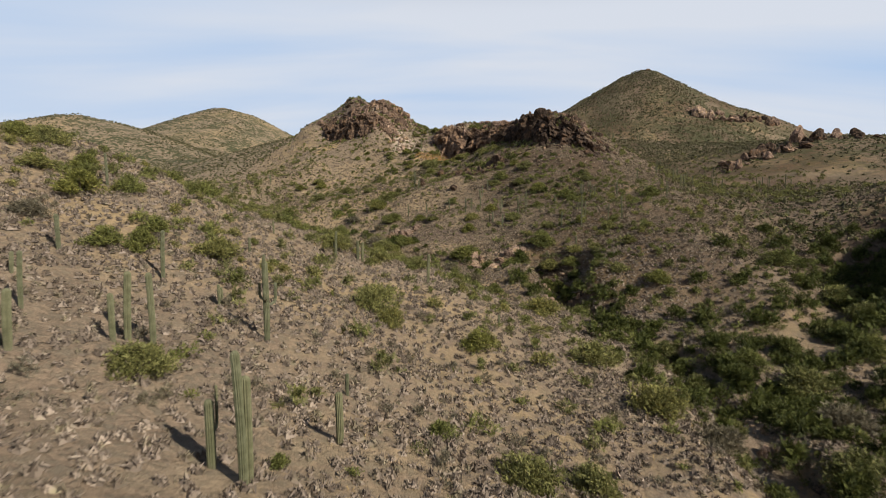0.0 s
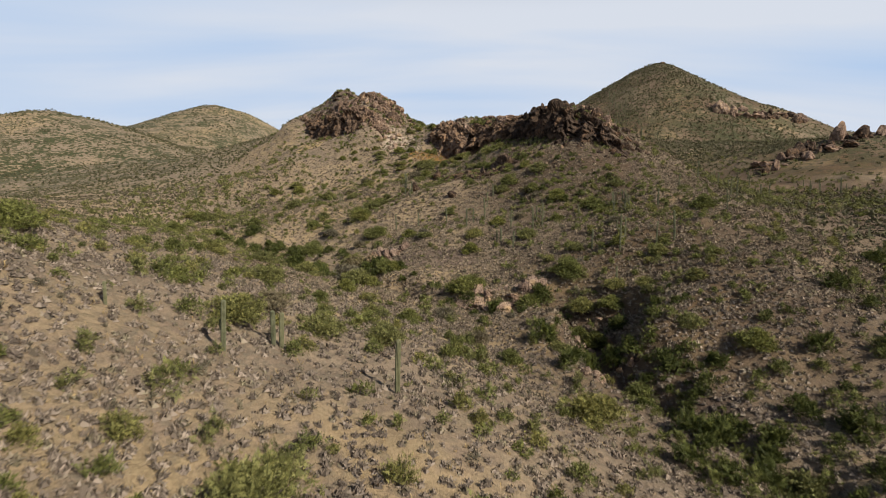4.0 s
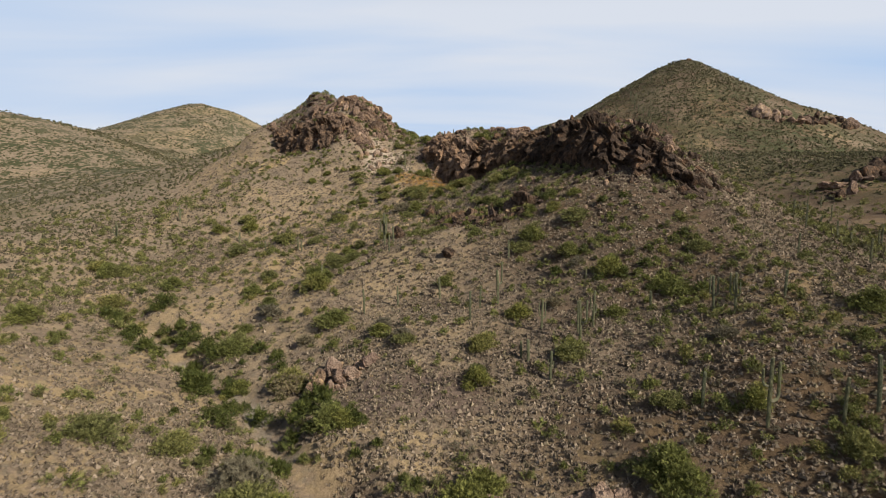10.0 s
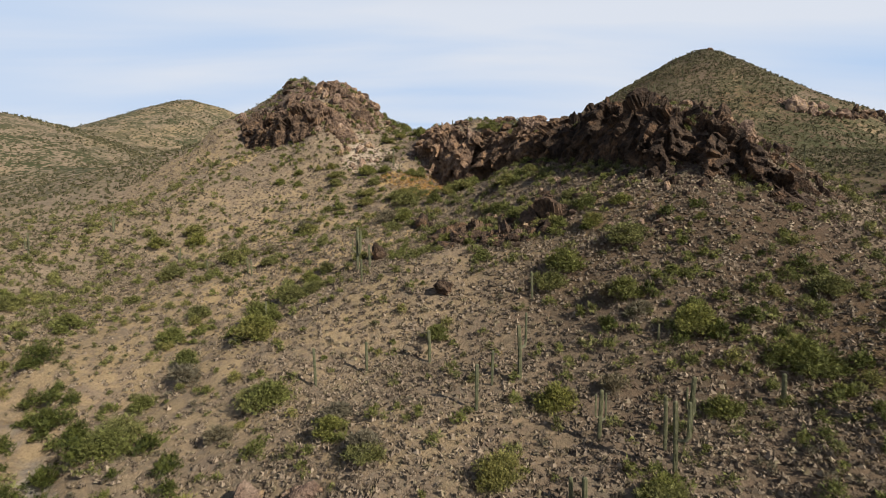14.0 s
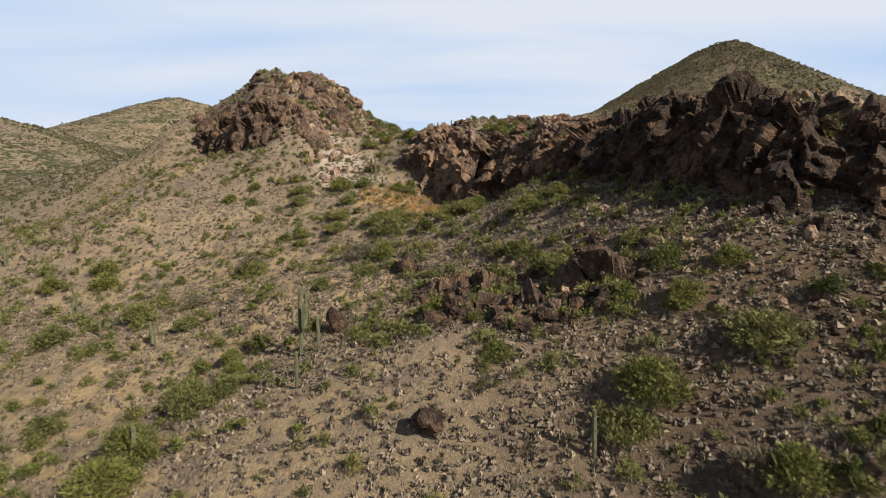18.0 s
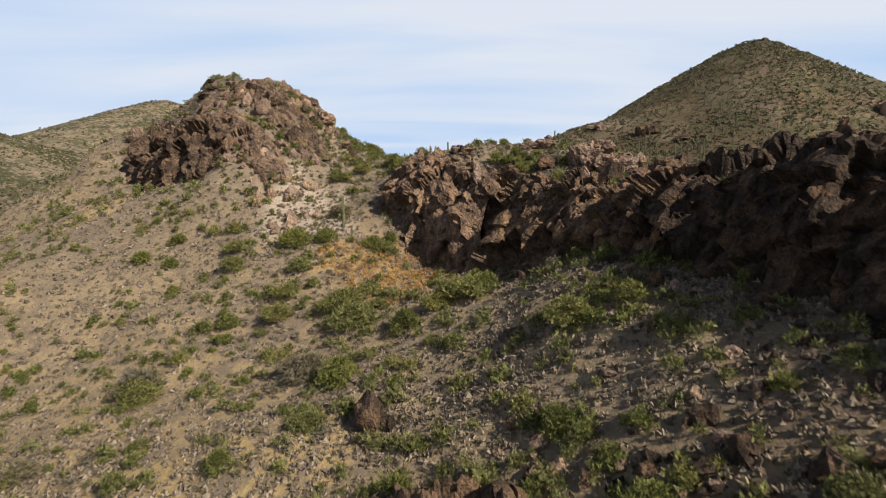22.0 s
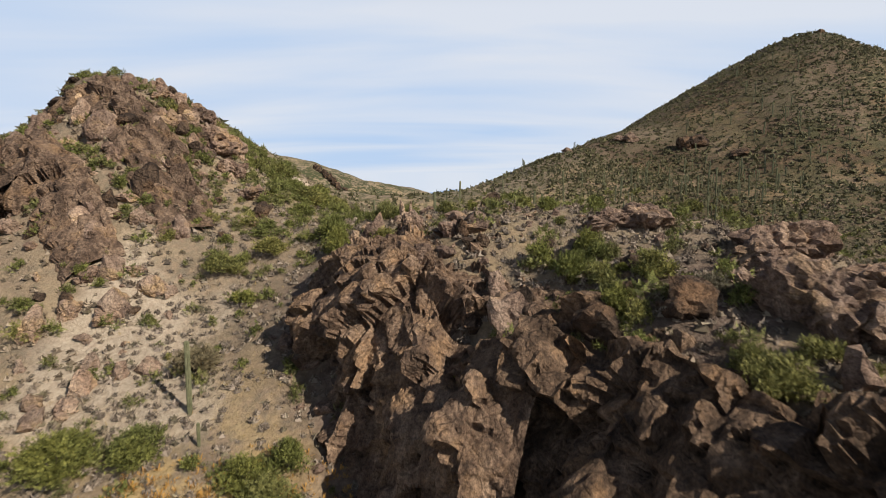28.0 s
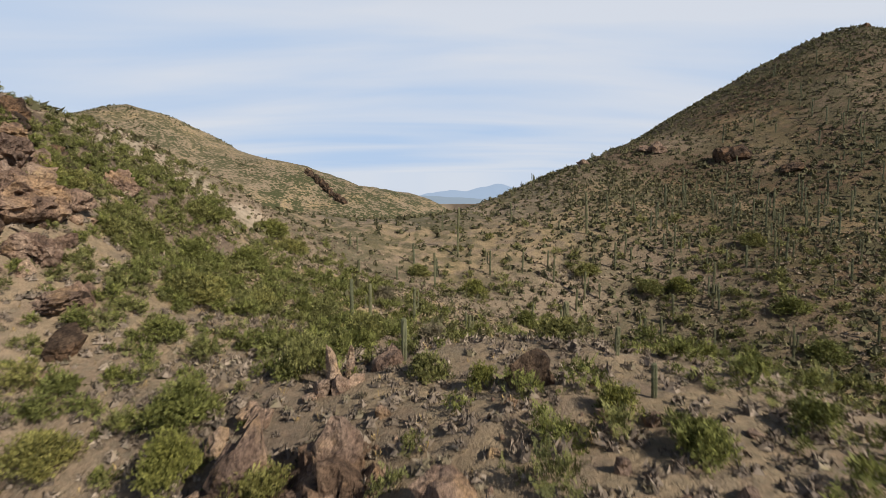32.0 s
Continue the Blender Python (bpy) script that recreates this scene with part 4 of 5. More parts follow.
saguaro(-10.7, 35.2, 5.0, 3)
saguaro(-6.6, 18.7, 4.7, 0)
saguaro(-6.5, 18.9, 3.8, 0)
saguaro(-8.0, 19.6, 2.5, 1)
saguaro(-4.5, 24.9, 2.3, 0)
saguaro(-5.2, 31.1, 1.2, 0)
saguaro(-15.6, 28.6, 3.5, 0)
saguaro(-15.9, 27.8, 2.3, 0)
saguaro(-14.5, 28.9, 3.8, 0)
saguaro(-19.2, 40.0, 3.4, 0)
saguaro(-14.9, 38.7, 1.4, 0)
saguaro(-14.8, 38.9, 1.2, 0)
saguaro(-20.8, 28.6, 2.9, 0)
saguaro(-24.1, 32.6, 1.2, 0)
saguaro(-18.1, 24.0, 2.5, 0)
saguaro(-25.4, 38.7, 2.4, 0)
saguaro(-17.3, 52.4, 1.6, 0)
saguaro(-1.7, 66.5, 3.5, 1)
saguaro(-12.0, 65.4, 3.2, 1)
saguaro(-10.0, 68.8, 2.3, 0)
saguaro(-9.5, 68.9, 2.4, 0)
saguaro(-18.8, 65.2, 1.4, 0)
saguaro(5.5, 57.1, 1.3, 0)
saguaro(-31.5, 55.5, 3.0, 1)
saguaro(14.7, 149.5, 3.7, 2)
saguaro(18.8, 147.6, 4.0, 0)
saguaro(18.5, 145.0, 5.0, 1)
saguaro(20.8, 148.3, 4.6, 2)
saguaro(11.4, 143.6, 2.0, 0)
saguaro(12.1, 142.8, 2.6, 0)
saguaro(14.0, 139.1, 3.2, 2)
saguaro(28.5, 150.3, 2.4, 0)
saguaro(34.3, 145.8, 4.7, 2)
saguaro(38.3, 149.1, 2.2, 0)
saguaro(35.9, 143.8, 4.9, 2)
saguaro(6.0, 155.4, 4.1, 0)
saguaro(7.6, 159.4, 3.2, 0)
saguaro(10.1, 159.4, 5.0, 1)
saguaro(1.8, 166.8, 3.4, 0)
saguaro(-4.7, 167.1, 3.2, 0)
saguaro(-9.7, 165.6, 4.1, 0)
saguaro(12.9, 171.7, 3.1, 0)
saguaro(-7.6, 184.2, 3.1, 0)
saguaro(-9.3, 192.6, 6.6, 3)
saguaro(-7.5, 191.9, 3.5, 1)
saguaro(-19.5, 181.7, 2.5, 0)
saguaro(-29.2, 204.0, 2.6, 0)
saguaro(-47.1, 219.1, 2.5, 0)
saguaro(-68.3, 234.4, 4.4, 1)
saguaro(-80.3, 225.0, 5.7, 2)
saguaro(22.6, 159.9, 1.5, 0)
saguaro(26.0, 129.1, 3.5, 0)
saguaro(29.2, 124.1, 6.0, 2)
saguaro(34.4, 122.6, 4.0, 0)
saguaro(37.3, 122.9, 4.8, 0)
saguaro(26.3, 115.7, 2.4, 0)
saguaro(28.5, 150.2, 2.0, 0)
saguaro(43.1, 146.5, 3.3, 0)
saguaro(52.4, 159.8, 3.4, 0)
saguaro(66.0, 164.4, 3.8, 0)
saguaro(64.7, 159.0, 4.2, 0)
saguaro(51.2, 135.0, 3.9, 1)
saguaro(-19.5, 181.6, 2.0, 1)
saguaro(-46.8, 217.8, 1.9, 0)
saguaro(-37.7, 208.6, 2.1, 0)
saguaro(-28.2, 202.9, 2.7, 0)
saguaro(-68.5, 235.3, 2.4, 1)
saguaro(-9.0, 249.9, 4.5, 0)
saguaro(-7.5, 247.5, 1.4, 0)
saguaro(-0.9, 293.9, 3.7, 0)
saguaro(0.5, 295.3, 3.6, 1)
saguaro(-5.1, 327.5, 2.8, 1)
saguaro(-8.4, 348.6, 2.7, 0)
saguaro(-9.7, 348.9, 2.5, 0)
saguaro(-0.6, 339.2, 2.3, 0)
saguaro(4.1, 300.9, 3.3, 1)
saguaro(5.3, 268.8, 1.9, 0)
saguaro(1.7, 348.6, 3.8, 0)
saguaro(5.6, 338.8, 5.7, 0)
saguaro(5.9, 344.7, 3.4, 2)
saguaro(9.7, 354.0, 9.0, 0)
saguaro(6.8, 368.2, 3.9, 0)
saguaro(15.1, 345.0, 4.4, 1)
saguaro(20.8, 345.6, 3.9, 0)
saguaro(9.6, 301.0, 2.2, 2)
saguaro(12.7, 271.1, 1.9, 3)
saguaro(34.9, 358.4, 8.4, 0)
saguaro(30.2, 339.5, 4.8, 3)
saguaro(28.3, 336.9, 3.7, 0)
saguaro(25.8, 343.3, 4.4, 0)
saguaro(21.2, 367.0, 4.7, 0)
saguaro(42.3, 371.1, 4.1, 0)
saguaro(29.6, 330.2, 2.2, 0)
saguaro(13.9, 266.9, 1.2, 0)
saguaro(41.5, 330.9, 4.6, 0)
saguaro(38.9, 328.4, 3.5, 2)
saguaro(13.9, 262.7, 1.2, 0)
saguaro(47.8, 331.9, 7.3, 4)
saguaro(49.9, 314.4, 4.5, 3)
saguaro(47.5, 304.2, 3.6, 1)
saguaro(48.5, 305.1, 2.9, 0)
saguaro(62.2, 317.0, 3.6, 0)
saguaro(46.9, 349.9, 3.2, 4)
saguaro(47.9, 347.5, 5.3, 0)
saguaro(49.3, 348.1, 3.2, 0)
saguaro(39.8, 349.5, 4.2, 0)
saguaro(40.3, 347.7, 2.6, 0)
saguaro(45.6, 343.0, 3.1, 0)
saguaro(36.9, 345.6, 4.9, 0)
saguaro(56.7, 339.7, 3.6, 0)
saguaro(51.1, 341.8, 3.1, 0)
saguaro(62.2, 341.3, 4.8, 0)
saguaro(63.3, 342.1, 2.7, 0)
saguaro(62.8, 339.1, 4.8, 0)
saguaro(64.9, 340.7, 2.7, 0)
saguaro(63.0, 358.1, 4.2, 0)
saguaro(66.7, 357.3, 5.5, 0)
saguaro(68.9, 356.7, 6.7, 0)
saguaro(73.2, 362.0, 6.4, 1)
saguaro(79.0, 362.5, 6.6, 1)
saguaro(75.6, 354.9, 3.1, 0)
saguaro(77.4, 354.4, 5.0, 0)
saguaro(77.3, 348.2, 4.2, 0)
saguaro(73.8, 337.4, 3.9, 0)
saguaro(92.2, 371.6, 5.1, 1)
saguaro(84.7, 356.1, 5.8, 0)
saguaro(84.7, 349.4, 3.7, 0)
saguaro(74.6, 385.2, 4.5, 0)
saguaro(64.4, 369.3, 3.3, 0)
saguaro(59.6, 372.3, 5.3, 1)
saguaro(54.5, 366.0, 2.5, 3)
saguaro(48.3, 373.5, 2.6, 0)
saguaro(31.1, 402.2, 3.7, 3)
saguaro(25.4, 399.9, 2.5, 1)
saguaro(49.3, 414.0, 3.3, 1)

# more of them over the far slope, the gully and the ridge
def more_saguaros(cx, cy, rx, ry, count, lo, hi):
    r = CACTUS_RNG
    for _ in range(count):
        a, q = r.uniform(0, 6.283), math.sqrt(r.random())
        saguaro(cx + rx * q * math.cos(a), cy + ry * q * math.sin(a), r.uniform(lo, hi), r.choice((0, 0, 0, 0, 1, 2)))


more_saguaros(85, 368, 40, 28, 62, 1.8, 5.2)
more_saguaros(45, 345, 35, 25, 18, 1.5, 4.0)
more_saguaros(110, 415, 30, 30, 18, 2.0, 5.0)
more_saguaros(105, 235, 32, 36, 34, 2.0, 5.0)
more_saguaros(70, 190, 22, 22, 8, 2.0, 4.5)


# bushes: rounded lobes of small leaves on a few twigs
def unit(rng):
    v = np.array([rng.gauss(0, 1), rng.gauss(0, 1), rng.gauss(0, 1)])
    return v / (np.linalg.norm(v) + 1e-6)


def leaf_tri(rng, p, way, size, thin):
    q = np.cross(way, unit(rng))
    q /= np.linalg.norm(q) + 1e-6
    return (p - q * size * thin, p + q * size * thin, p + way * size)


def spray(rng, n_lobes, n_leaves, tall, leaf, thin=0.36):
    """Triangles of a bush of about unit radius: uneven lobes of leaves round twigs that fan from the foot."""
    v = []
    for i in range(n_lobes):
        az, el = rng.uniform(0, 6.283), rng.uniform(0.0, 1.5)
        reach = rng.uniform(0.42, 0.80)
        c = np.array([math.cos(az) * math.cos(el) * reach, math.sin(az) * math.cos(el) * reach, (0.12 + math.sin(el) * reach) * tall])
        big = rng.uniform(0.22, 0.42)
        w = np.array([-math.sin(az), math.cos(az), 0]) * 0.016
        v.append((-w - np.array([0, 0, 0.08]), w - np.array([0, 0, 0.08]), c * 1.25))
        for _ in range(n_leaves):
            u = unit(rng)
            p = c + u * np.array([1, 1, 0.85]) * big * rng.uniform(0.35, 1.1)
            if p[2] < 0:
                p[2] = rng.uniform(0, 0.12)
            way = u * 0.8 + unit(rng) * 0.8 + np.array([0, 0, 0.55])
            v.append(leaf_tri(rng, p, way / (np.linalg.norm(way) + 1e-6), leaf * rng.uniform(0.6, 1.5), thin))
    return np.array(v)


def tri_mesh(name, tris, mat):
    return mesh_from(name, tris.reshape(-1, 3), np.arange(len(tris) * 3).reshape(-1, 3), mat)


PLANT_RNG = random.Random(21)
FOLIAGE = []
for i, (mat, tall, up) in enumerate(((M_GREEN, 0.95, 0.35), (M_GREEN, 0.8, 0.2), (M_OLIVE, 1.0, 0.3), (M_OLIVE, 0.75, 0.15), (M_GREEN, 1.1, 0.3), (M_OLIVE, 0.9, 0.25), (M_DRYBUSH, 0.85, 0.2))):
    FOLIAGE.append(tri_mesh("foliage", spray(random.Random(60 + i), 22, 72, tall * 1.1, 0.165), mat))


LARGE = [tri_mesh("foliage", spray(random.Random(160 + i), 40, 80, 0.95, 0.125), mat) for i, mat in enumerate((M_GREEN, M_OLIVE, M_GREEN, M_OLIVE))]


def stems_mesh(seed):
    r = random.Random(seed)
    bm = bmesh.new()
    for _ in range(7):
        az, el = r.uniform(0, 6.28), r.uniform(0.6, 1.4)
        d = Vector((math.cos(az) * math.cos(el), math.sin(az) * math.cos(el), math.sin(el)))
        tube(bm, [Vector((0, 0, -0.1)), d * 0.35 + Vector((0, 0, 0.02)), d * 0.75], [0.035, 0.025, 0.01], 5, 0)
    me = bpy.data.meshes.new("branchwork")
    bm.to_mesh(me)
    bm.free()
    me.materials.append(M_WOOD)
    return me


STEMS = [stems_mesh(i) for i in range(3)]
BUSH_WORDS = ("dark green creosote bush on dry ground", "low green creosote bush on a slope", "palo verde shrub with olive green twigs", "wide spreading shrub with olive green twigs", "upright dense shrub with green leaves", "rounded bush with olive green twigs", "half dry twiggy grey and brown shrub")
BUSHES_AT = []


def bush(x, y, width, kind=None):
    r = PLANT_RNG
    k = r.choice((0, 1, 2, 3, 4, 5, 0, 1, 2, 3, 4, 5, 6)) if kind is None else kind
    base = new("shrub")
    base.empty_display_size = 0.2
    base.location = (x, y, height(x, y))
    base.rotation_euler = (r.uniform(-0.12, 0.12), r.uniform(-0.12, 0.12), r.uniform(0, 6.28))
    s = width / 2
    base.scale = (s * r.uniform(0.9, 1.15), s * r.uniform(0.9, 1.15), s * r.uniform(0.95, 1.25) if width < 3 else s * 0.85)
    tagged(base, BUSH_WORDS[k], "shrub", "shrubs on the hillsides")
    link("foliage", FOLIAGE[k] if width < 2.7 or k == 6 else LARGE[(1 if k in (2, 3, 5) else 0) + r.choice((0, 2))], base)
    link("branchwork", r.choice(STEMS), base)
    BUSHES_AT.append((x, y))


bush(-13.7, 25.9, 2.9)
bush(4.1, 26.7, 3.7)
bush(7.5, 28.3, 2.8)
bush(0.0, 29.5, 2.1)
bush(-6.3, 21.6, 1.2)
bush(2.9, 48.2, 3.3)
bush(13.9, 53.5, 4.9)
bush(15.6, 41.5, 4.9)
bush(-4.4, 48.0, 2.8)
bush(-6.3, 52.8, 5.1)
bush(-24.5, 42.3, 3.2)
bush(-18.3, 47.2, 3.9)
bush(-22.3, 43.5, 2.8)
bush(-23.4, 47.7, 3.0)
bush(-30.9, 50.4, 4.5)
bush(-35.2, 58.5, 3.2)
bush(-42.1, 63.7, 4.4)
bush(-30.3, 43.3, 3.0)
bush(-28.9, 54.7, 2.9)
bush(-65.5, 198.6, 5.5)
bush(-29.3, 72.5, 4.5)
bush(27.8, 62.4, 4.0)
bush(33.3, 62.3, 5.5)
bush(36.8, 58.0, 5.5)
bush(34.1, 48.2, 5.5)
bush(29.2, 39.6, 5.0)
bush(25.0, 49.3, 2.8)
bush(18.3, 37.4, 3.8)
bush(20.6, 86.5, 4.3)
bush(13.0, 75.8, 5.5)
bush(54.5, 75.2, 5.5)
bush(56.7, 83.0, 5.5)
bush(54.6, 95.0, 5.5)
bush(28.3, 73.4, 4.6)
bush(26.0, 82.0, 4.2)
bush(47.6, 71.2, 5.5)
bush(39.7, 66.0, 5.3)
bush(47.2, 63.9, 5.5)
bush(-37.0, 53.8, 3.1)
bush(-44.1, 62.0, 3.6)
bush(-13.1, 70.8, 4.4)
bush(-12.6, 77.4, 4.1)
bush(-8.1, 74.6, 3.8)
bush(-3.6, 77.7, 3.7)
bush(-28.8, 95.7, 2.8)
bush(-17.9, 93.4, 4.0)
bush(-12.1, 108.6, 3.7)
bush(-12.4, 94.8, 3.0)
bush(-12.1, 118.3, 5.5)
bush(-9.3, 135.7, 5.5)
bush(4.1, 122.4, 5.5)
bush(4.6, 93.9, 3.9)
bush(20.6, 120.3, 5.5)
bush(21.4, 90.3, 5.0)
bush(29.1, 96.1, 3.4)
bush(28.3, 108.2, 2.6)
bush(33.6, 105.9, 3.3)
bush(33.7, 90.7, 4.4)
bush(33.7, 119.6, 3.1)
bush(16.7, 142.2, 3.7)
bush(21.2, 106.3, 4.3)
bush(19.5, 108.7, 3.8)
bush(-2.8, 98.5, 3.7)
bush(1.3, 104.6, 3.5)
bush(14.2, 96.5, 3.2)
bush(7.9, 90.4, 3.2)
bush(-19.1, 75.4, 2.1)
bush(-58.8, 161.2, 5.5)
bush(-59.4, 185.3, 5.5)
bush(25.6, 114.1, 3.5)
bush(-13.5, 121.8, 5.5)
bush(-21.7, 127.9, 4.4)
bush(-34.8, 121.5, 5.5)
bush(-28.6, 127.1, 5.2)
bush(-28.4, 163.1, 5.5)
bush(-13.7, 163.0, 5.5)
bush(-5.9, 157.4, 3.4)
bush(-2.6, 151.3, 3.2)
bush(-16.6, 148.1, 5.5)
bush(-7.8, 135.4, 4.0)
bush(-4.7, 121.3, 4.9)
bush(5.8, 124.6, 5.5)
bush(2.0, 115.9, 5.4)
bush(23.3, 130.1, 3.8)
bush(20.5, 121.7, 5.5)
bush(29.4, 126.7, 3.7)
bush(33.8, 119.8, 3.5)
bush(28.7, 110.2, 3.0)
bush(32.7, 154.1, 5.5)
bush(49.5, 141.2, 5.5)
bush(16.9, 143.0, 2.9)
bush(7.1, 146.6, 3.8)
bush(6.4, 140.1, 4.2)
bush(-67.3, 198.9, 5.5)
bush(-20.2, 182.4, 5.5)
bush(-10.2, 119.0, 3.7)
bush(-1.9, 118.8, 3.6)
bush(-72.8, 204.3, 5.5)
bush(21.0, 113.9, 4.5)
bush(24.6, 111.5, 3.9)
bush(13.7, 116.5, 4.1)
bush(-27.8, 160.6, 5.5)
bush(-25.7, 172.3, 4.6)
bush(-19.4, 177.9, 5.5)
bush(-14.8, 163.8, 5.5)
bush(-5.9, 155.0, 3.4)
bush(-2.6, 150.1, 3.1)
bush(6.7, 145.6, 2.8)
bush(16.9, 141.8, 4.1)
bush(12.4, 154.8, 4.4)
bush(17.2, 155.2, 3.3)
bush(23.9, 150.3, 3.2)
bush(25.9, 159.9, 4.9)
bush(32.4, 154.8, 5.4)
bush(-17.0, 149.8, 5.5)
bush(-23.7, 151.2, 3.6)
bush(6.2, 141.7, 2.7)
bush(32.3, 138.8, 2.9)
bush(-29.2, 169.1, 3.8)
bush(-17.3, 159.9, 3.2)
bush(-55.5, 179.4, 5.5)
bush(-69.9, 203.5, 5.5)
bush(-49.6, 189.3, 5.0)
bush(15.2, 172.5, 4.2)
bush(20.8, 167.3, 4.0)
bush(39.5, 162.8, 4.2)
bush(24.2, 175.4, 3.7)
bush(-44.1, 209.6, 5.5)
bush(-54.1, 225.0, 4.2)
bush(-46.1, 224.7, 5.1)
bush(-23.2, 222.3, 4.5)
bush(-8.0, 221.4, 5.2)
bush(-19.6, 177.8, 5.4)
bush(-31.0, 188.5, 4.0)
bush(-17.8, 188.5, 5.4)
bush(2.6, 170.4, 3.2)
bush(24.3, 174.7, 5.1)
bush(17.1, 174.2, 5.5)
bush(8.0, 181.6, 3.0)
bush(21.5, 166.7, 4.3)
bush(26.8, 167.5, 2.5)
bush(22.2, 163.9, 3.0)
bush(26.8, 162.7, 3.1)
bush(-32.2, 183.3, 4.5)
bush(-27.4, 176.1, 4.0)
bush(18.0, 184.4, 2.6)
bush(21.2, 180.4, 3.0)
bush(14.6, 195.5, 3.7)
bush(-4.2, 228.2, 5.5)
bush(-18.2, 181.1, 3.3)
bush(-14.7, 189.3, 3.6)
bush(-47.9, 227.9, 5.2)
bush(-34.2, 210.9, 5.5)
bush(-26.0, 206.1, 3.6)
bush(-23.8, 223.7, 5.1)
bush(-10.7, 208.4, 2.8)
bush(-5.6, 213.0, 3.5)
bush(-4.2, 219.6, 5.1)
bush(-17.3, 196.8, 2.9)
bush(-15.8, 192.9, 3.6)
bush(-14.9, 198.1, 2.9)
bush(2.3, 203.7, 3.4)
bush(3.9, 193.5, 3.6)
bush(11.5, 204.3, 3.9)
bush(14.9, 193.2, 2.8)
bush(22.1, 186.3, 2.9)
bush(21.8, 181.1, 2.9)
bush(18.2, 184.2, 3.0)
bush(6.7, 187.8, 2.1)
bush(25.6, 183.0, 3.1)
bush(20.8, 191.3, 2.7)
bush(-6.5, 231.6, 4.5)
bush(1.3, 225.0, 4.1)
bush(7.5, 227.8, 5.5)
bush(18.3, 211.4, 2.8)
bush(15.4, 224.7, 3.4)
bush(14.3, 213.0, 4.5)
bush(-18.9, 233.0, 3.2)
bush(-27.5, 212.7, 3.3)
bush(-17.9, 207.7, 2.3)
bush(-9.8, 198.6, 2.8)
bush(-14.8, 246.5, 5.0)
bush(-10.5, 246.5, 3.3)
bush(-22.3, 245.7, 3.5)
bush(-12.6, 240.5, 3.5)
bush(-5.6, 233.2, 3.4)
bush(3.9, 227.2, 3.7)
bush(-13.2, 236.0, 3.8)
bush(-13.3, 232.3, 3.7)
bush(-2.9, 244.5, 3.5)
bush(6.0, 229.7, 3.8)
bush(9.1, 227.6, 2.9)
bush(8.1, 234.8, 2.5)
bush(17.8, 237.8, 2.2)
bush(17.1, 224.2, 2.4)
bush(19.9, 220.2, 1.9)
bush(15.6, 226.7, 2.1)
bush(-28.1, 240.1, 2.3)
bush(-31.8, 250.2, 2.6)
bush(-7.3, 231.1, 3.8)
bush(-35.5, 247.3, 3.3)
bush(-31.2, 245.7, 2.5)
bush(-11.9, 263.5, 3.5)
bush(-21.6, 242.3, 3.9)
bush(-23.9, 250.1, 2.5)
bush(-14.7, 247.1, 3.8)
bush(-10.8, 247.4, 3.3)
bush(-2.2, 246.7, 2.9)
bush(-4.6, 245.6, 3.5)
bush(-10.3, 253.8, 4.0)
bush(11.2, 240.2, 1.5)
bush(18.1, 236.5, 2.7)
bush(14.7, 244.4, 1.7)
bush(13.3, 247.8, 2.5)
bush(1.6, 260.9, 2.6)
bush(-14.0, 323.6, 5.5)
bush(-19.2, 308.9, 5.5)
bush(-9.0, 280.4, 3.8)
bush(11.8, 250.0, 2.0)
bush(14.1, 246.1, 2.1)
bush(-9.1, 260.5, 2.2)
bush(-3.2, 266.8, 3.8)
bush(-2.4, 263.4, 2.9)
bush(-8.6, 265.7, 3.3)
bush(-7.9, 274.3, 3.0)
bush(-8.7, 280.4, 4.2)
bush(1.0, 269.0, 2.8)
bush(-2.9, 291.3, 4.2)
bush(-5.7, 284.3, 2.9)
bush(12.3, 261.3, 1.7)
bush(13.5, 258.2, 1.7)
bush(6.5, 274.9, 2.1)
bush(6.4, 266.3, 1.8)
bush(0.6, 306.6, 3.7)
bush(12.1, 338.5, 5.5)
bush(18.8, 327.0, 4.9)
bush(40.8, 339.4, 5.5)
bush(12.1, 269.6, 2.0)
bush(53.9, 313.9, 5.5)
bush(8.3, 264.6, 1.4)
bush(2.7, 344.0, 4.8)
bush(2.5, 275.8, 2.5)
bush(-11.9, 299.1, 5.0)
bush(-13.3, 291.4, 4.4)
bush(-23.9, 301.4, 3.7)
bush(-20.1, 287.0, 3.4)
bush(-19.6, 282.6, 2.7)
bush(-18.9, 332.5, 5.5)
bush(-19.5, 307.8, 4.6)
bush(-17.1, 291.1, 3.5)
bush(-14.5, 282.4, 2.5)
bush(60.8, 346.5, 5.5)
bush(31.9, 344.8, 5.0)
bush(17.4, 259.7, 1.7)
bush(56.0, 325.8, 5.5)
bush(44.8, 337.8, 5.5)


NP = np.random.RandomState(3)


